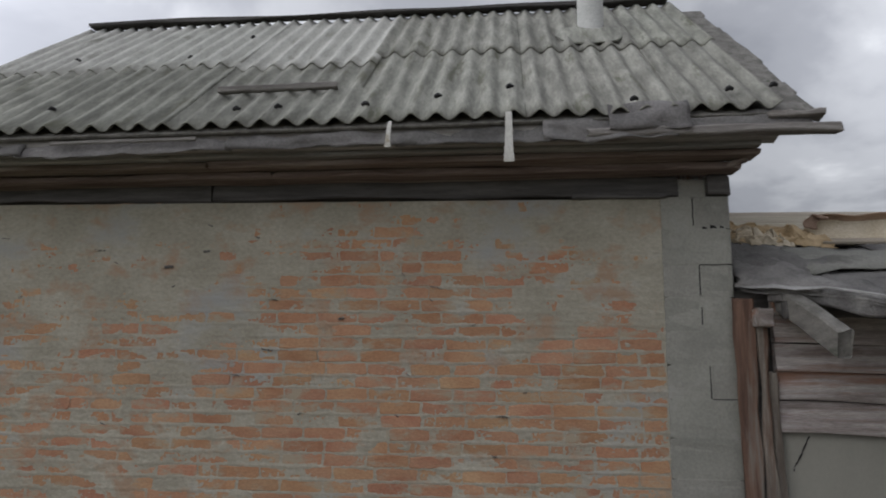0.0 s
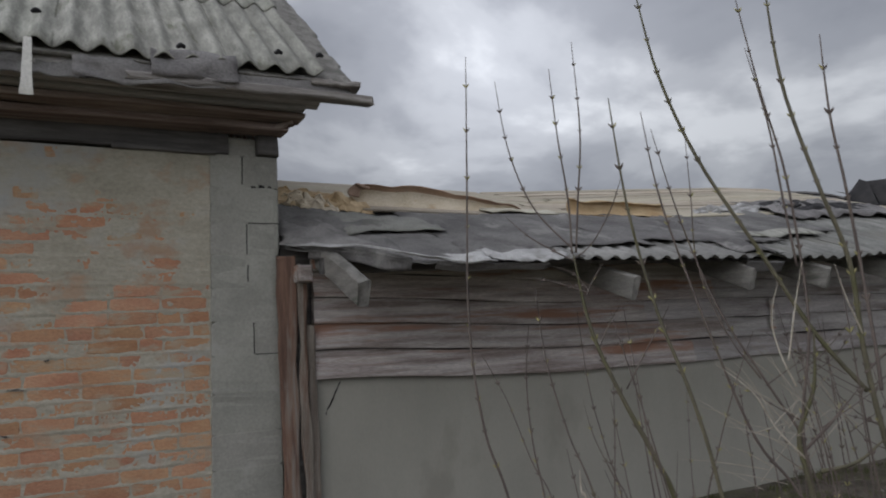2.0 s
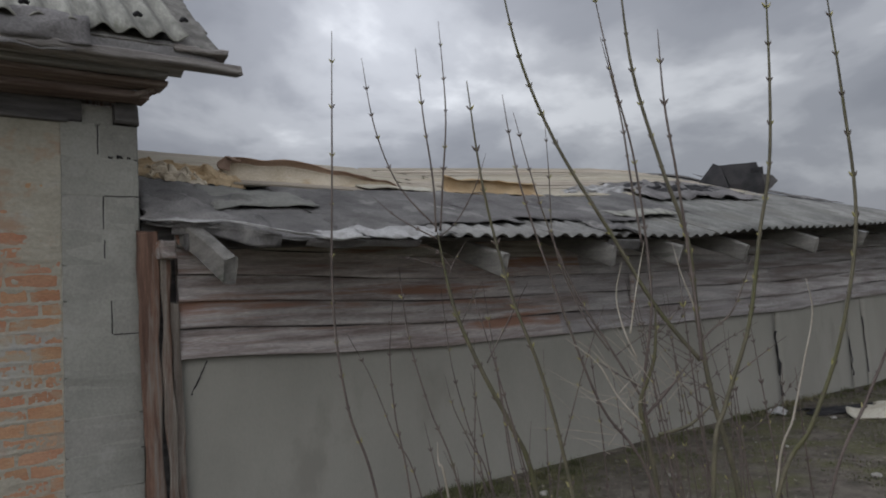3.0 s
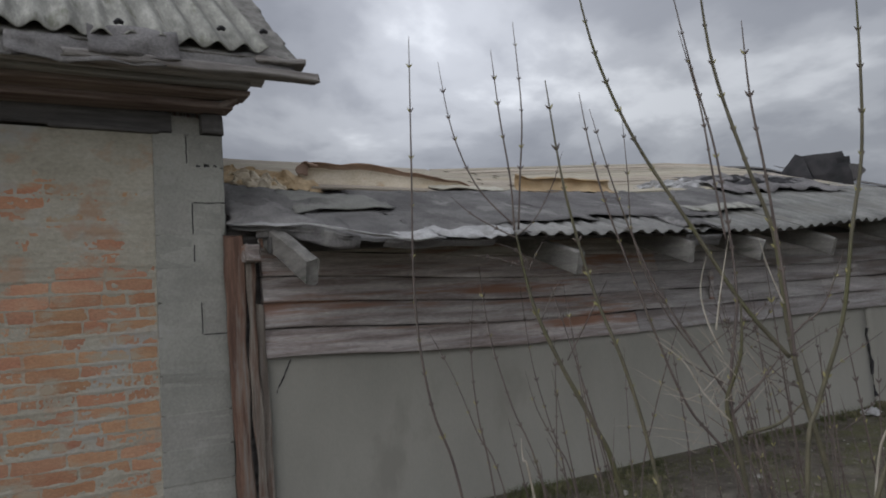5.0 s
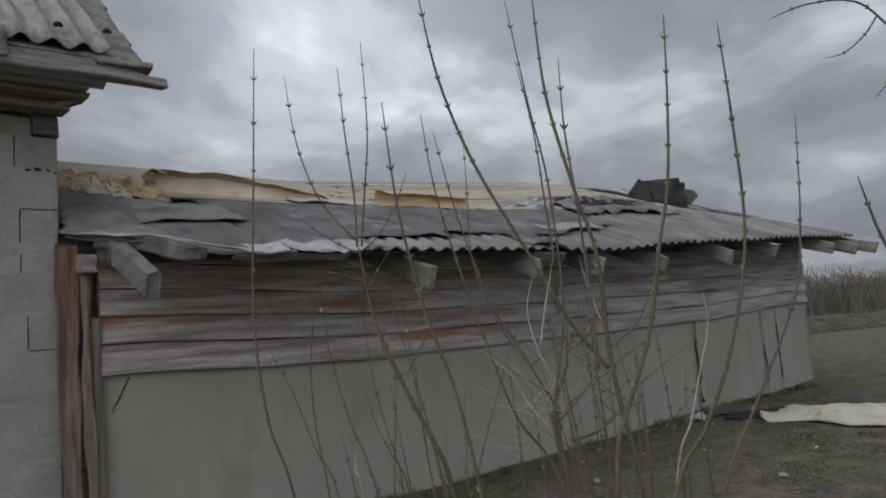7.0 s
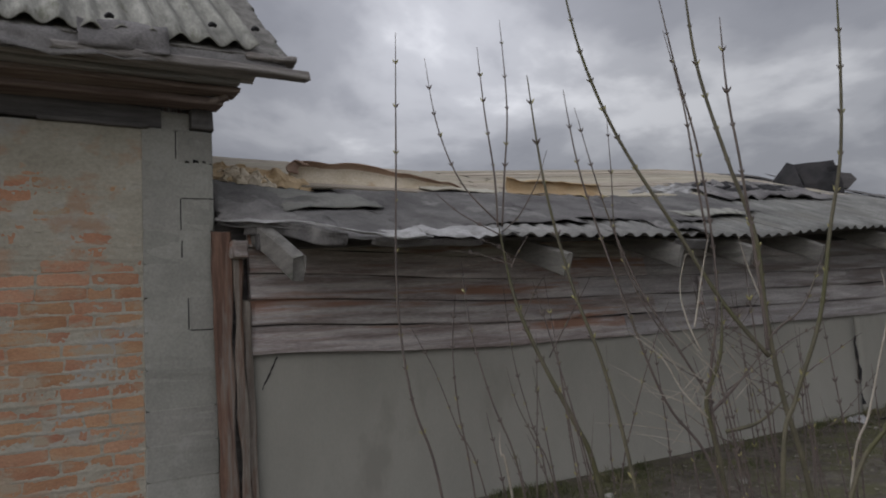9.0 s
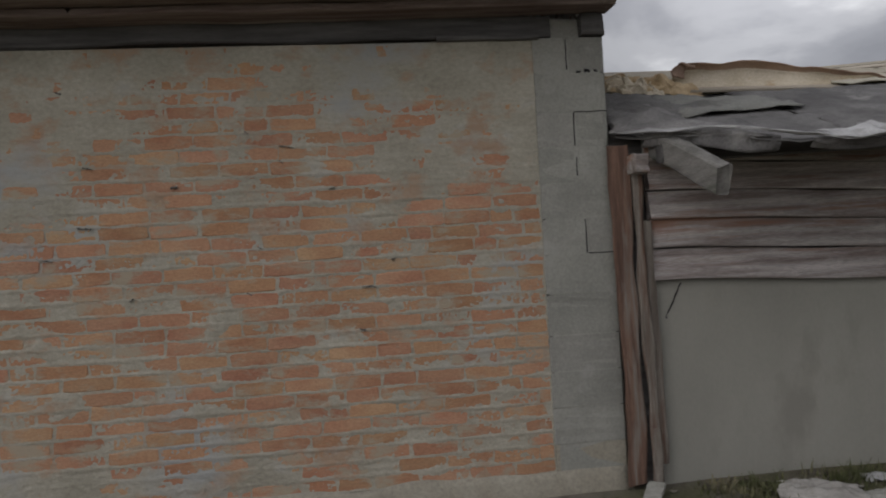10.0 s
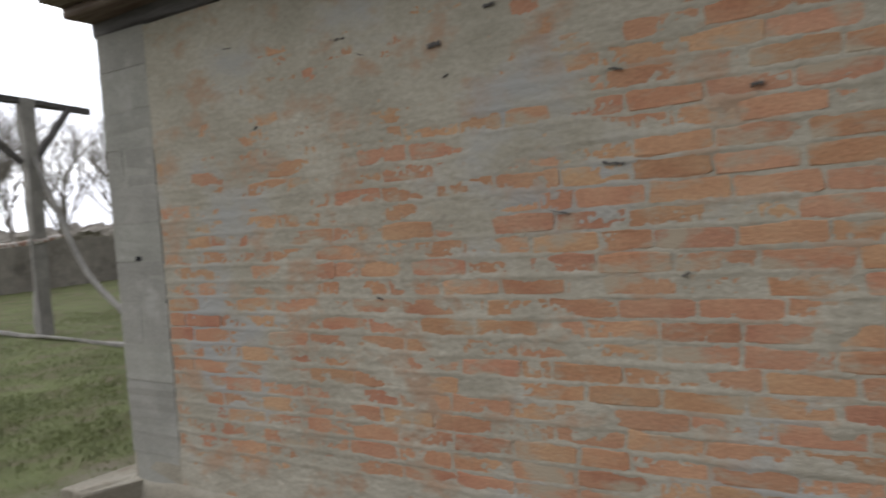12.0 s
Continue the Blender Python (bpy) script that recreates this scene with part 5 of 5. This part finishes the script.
# west: a pole with cross arm, a kerb line, a fence and bare trees
pole = holder("timber_frame", (-13.4, 3.7, 0))
tagged(pole, "weathered post with cross beam and braces in the meadow", "frame")
part("post", plank((-13.4, 3.84, -0.1), (-13.4, 3.86, 3.75), 0.20, 0.19, 3, up=(0, 1, 0), wobble=0.03, segs=12), M_POLEHAZE, pole)
part("cross_beam", plank((-13.35, 1.2, 3.86), (-13.45, 4.95, 3.66), 0.11, 0.12, 4, wobble=0.02), M_BEAM, pole)
part("brace", plank((-13.4, 3.88, 2.70), (-13.4, 4.58, 3.68), 0.13, 0.09, 5, up=(1, 0, 0), wobble=0.02), M_BEAM, pole)
part("brace", plank((-13.4, 3.72, 2.75), (-13.4, 2.6, 3.70), 0.10, 0.09, 6, up=(1, 0, 0), wobble=0.02), M_BEAM, pole)
part("guy_pole", tube([(-13.36, 3.88, 2.87), (-12.82, 3.87, 1.98), (-12.22, 3.88, 1.00), (-11.51, 3.99, 0.34), (-11.09, 4.05, -0.05)], [0.035, 0.04, 0.045, 0.05, 0.05], 8)[0], M_POLEHAZE, pole, smooth=True)
part("rail", plank((-13.4, 1.0, 1.25), (-13.3, 4.2, 1.55), 0.06, 0.08, 8, wobble=0.03), M_WOOD, pole)
part("thin_post", tube([(-13.1, 3.62, 0), (-13.1, 3.60, 1.6)], [0.03, 0.03], 6)[0], M_POLEHAZE, pole)
tagged(part("kerb", plank((-16.5, 3.9, 0.03), (-9.9, 3.25, 0.05), 0.05, 0.09, 9, wobble=0.02, segs=20), M_STONE), "pale low kerb line across the meadow", "kerb", kind="structure")
fence = holder("far_fence", (-24, 9, 0))
tagged(fence, "long grey-brown board fence behind the meadow", "fence", kind="structure")
for i in range(34):
    y = 3.0 + i * 0.62
    part("fence_panel", plank((-24 - 0.1 * i, y, -0.1), (-24 - 0.1 * i, y, 1.55 + 0.04 * math.sin(i * 2.1)), 0.60, 0.04, i, up=(0, 1, 0), wobble=0.01, segs=3), M_FARHAZE, fence)


def bare_tree(x, y, h, seed):
    """A leafless tree: forking limbs that taper to fine twigs."""
    rng = random.Random(seed)
    t = holder("bare_tree", (x, y, 0))
    tagged(t, "leafless tree with fine grey branches in the distance", "tree", group="bare trees in the distance")
    trunk, crown = Shape(), Shape()

    def grow(p, d, length, r, level):
        q = p + d * length
        mid = p + d * length * 0.5 + Vector((rng.uniform(-1, 1), rng.uniform(-1, 1), rng.uniform(-0.3, 0.6))) * length * 0.07
        tube([p, mid, q], [r, r * 0.8, r * 0.62], 5 if level < 2 else 3, trunk if level == 0 else crown, 2)
        if level == 5:
            return
        for _ in range(rng.choice((3, 3, 4)) if level else 5):
            k = rng.uniform(0.45, 1.0)
            side = Vector((rng.uniform(-1, 1), rng.uniform(-1, 1), rng.uniform(-0.1, 0.9)))
            grow(p + (q - p) * k, (d * 0.75 + side * 0.65).normalized(), length * rng.uniform(0.55, 0.8), max(r * 0.58, 0.004), level + 1)

    h *= 1.35
    grow(Vector((x, y, -0.1)), Vector((rng.uniform(-0.1, 0.1), rng.uniform(-0.1, 0.1), 1)).normalized(), h * 0.34, h * 0.010, 0)
    part("trunk", trunk, M_BARKHAZE, t)
    part("crown", crown, M_BARKHAZE, t)
    return t


for x, y, h, sd in ((-27, 10.5, 5.6, 3), (-29, 13.5, 6.4, 8), (-26.5, 14.8, 5.0, 5), (-33, 12.0, 7.0, 9), (-31, 17.5, 6.5, 11), (-28, 8.6, 6.0, 14), (-30, 10.8, 7.0, 17), (-27.5, 12.4, 5.5, 19)):
    bare_tree(x, y, h, sd)


def tree_line(name, x0, y0, x1, y1, h, seed, label):
    """A far strip of scrub: a ragged bank of clumps."""
    def fn(u, v):
        hh = h * (0.7 + 0.35 * nz(u * 17, seed) + 0.25 * nz(u * 70, seed) + 0.15 * nz(u * 190, seed))
        bulge = math.sin(v * math.pi) * 6
        return (x0 + (x1 - x0) * u + 3 * nz(u * 60, v * 4, seed), y0 + (y1 - y0) * u - bulge + 3 * nz(u * 50, v * 5, seed + 3), -0.3 + hh * v)
    tagged(part(name, sheet(fn, 500, 6, 3.0), M_FARHAZE), label, "woods", kind="stuff")


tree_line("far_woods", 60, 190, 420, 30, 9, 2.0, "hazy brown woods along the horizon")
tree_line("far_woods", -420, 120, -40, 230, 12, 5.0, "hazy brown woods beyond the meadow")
berm = sheet(lambda u, v: (14 + 30 * u, 7.5 - 9 * u + 3.2 * v - 1.6, ground_z(14 + 30 * u, 7.5 - 9 * u) + 0.55 * math.sin(v * math.pi) * (0.8 + 0.5 * nz(u * 9, v * 2, 4)) - 0.05), 90, 10, 0.05)
tagged(part("soil_bank", berm, M_DIRT, None, "", True), "low bank of dark dug soil beyond the shed", "bank", kind="structure")



def scrub(count, seed):
    """A thicket of bare rods and twigs beyond the shed."""
    rng = random.Random(seed)
    s = Shape()
    for _ in range(count):
        x = rng.uniform(24, 46)
        y = 16 - 0.32 * (x - 24) + rng.uniform(-7, 5)
        h = rng.uniform(1.2, 3.0) * (0.75 + 0.5 * nz(x * 0.25, y * 0.25, 3))
        z, lean = ground_z(x, y) - 0.1, Vector((rng.uniform(-0.35, 0.35), rng.uniform(-0.35, 0.35), 1))
        p = Vector((x, y, z))
        tube([p, p + lean * h * 0.5, p + lean * h + Vector((rng.uniform(-0.2, 0.2), rng.uniform(-0.2, 0.2), 0))], [0.022, 0.016, 0.006], 3, s, 2)
        for _ in range(3):
            k = rng.uniform(0.3, 0.85)
            q = p + lean * h * k
            tube([q, q + Vector((rng.uniform(-0.6, 0.6), rng.uniform(-0.6, 0.6), rng.uniform(0.25, 0.8)))], [0.010, 0.004], 3, s, 1)
    tagged(part("far_scrub", s, M_SCRUB), "bare brown thicket beyond the yard", "scrub", kind="stuff")


scrub(2600, 7)

# ---- bricks of the front wall ----
def brick_mesh(length, seed):
    rng = random.Random(seed)
    h, d = 0.0685, 0.05
    s = Shape()
    j = lambda: rng.uniform(-0.006, 0.006)
    c = 0.003
    a, k, r = length / 2, h / 2, 0.007
    flat = [(-a, -k + r), (-a + r, -k), (-a * 0.3, -k), (a * 0.35, -k), (a - r, -k), (a, -k + r), (a, k - r), (a - r, k), (a * 0.3, k), (-a * 0.35, k), (-a + r, k), (-a, k - r)]
    back = [(x, d, z) for x, z in flat]
    rim = [(x + 1.3 * j(), 0.0025 + 0.3 * j(), z + 1.2 * j()) for x, z in flat]
    face = [(x * (1 - c / a) + 1.5 * j(), 0.3 * j(), z * (1 - 0.8 * c / k) + 0.9 * j()) for x, z in flat]
    return s.loft([back, rim, face]).mesh("brick")


STRETCHERS = [brick_mesh(0.248, i) for i in range(5)]
HEADERS = [brick_mesh(0.116, 20 + i) for i in range(3)]
BATS = [brick_mesh(0.176, 40 + i) for i in range(2)]
for me in STRETCHERS + HEADERS + BATS:
    me.materials.append(M_BRICK)
rng = random.Random(21)
rest = Shape()
placed = 0
for row in range(-2, 29):
    z = Z_PLINTH + (row + 0.5) * COURSE
    x = XPL + 0.004 - (0.13 if row % 2 else 0.0) - rng.uniform(0, 0.03)
    while x < XPR - 0.05:
        pick = rng.random()
        kind, length = (STRETCHERS, 0.248) if pick < 0.86 else ((HEADERS, 0.116) if pick < 0.94 else (BATS, 0.176))
        a, b = x, x + length
        x = b + 0.012 + rng.uniform(-0.003, 0.005)
        if a < XPL - 0.02:
            a = XPL + 0.003
        if b > XPR:
            b = XPR - 0.003
        if b - a < 0.05:
            continue
        mid = (a + b) / 2
        m = pose(mid, 0.0005 + rng.uniform(-0.002, 0.002), z + 0.007 * nz(mid * 0.9, row * 0.3, 6) + rng.uniform(-0.002, 0.002), rng.uniform(-0.6, 0.6), rng.uniform(-0.6, 0.6), rng.uniform(-0.4, 0.4)) @ Matrix.Diagonal(((b - a) / length, 1, 1, 1))
        me = rng.choice(kind)
        if -3.45 < mid < -0.42 and row < 18 and placed < 300:
            ob = part("brick", me, None)
            ob.parent = wall_front
            ob.matrix_basis = m
            placed += 1
        else:
            base = len(rest.v)
            rest.v.extend(tuple(m @ v.co) for v in me.vertices)
            rest.f.extend(tuple(base + k for k in p.vertices) for p in me.polygons)
tagged(part("bricks", rest, M_BRICK, wall_front), kind="stuff")
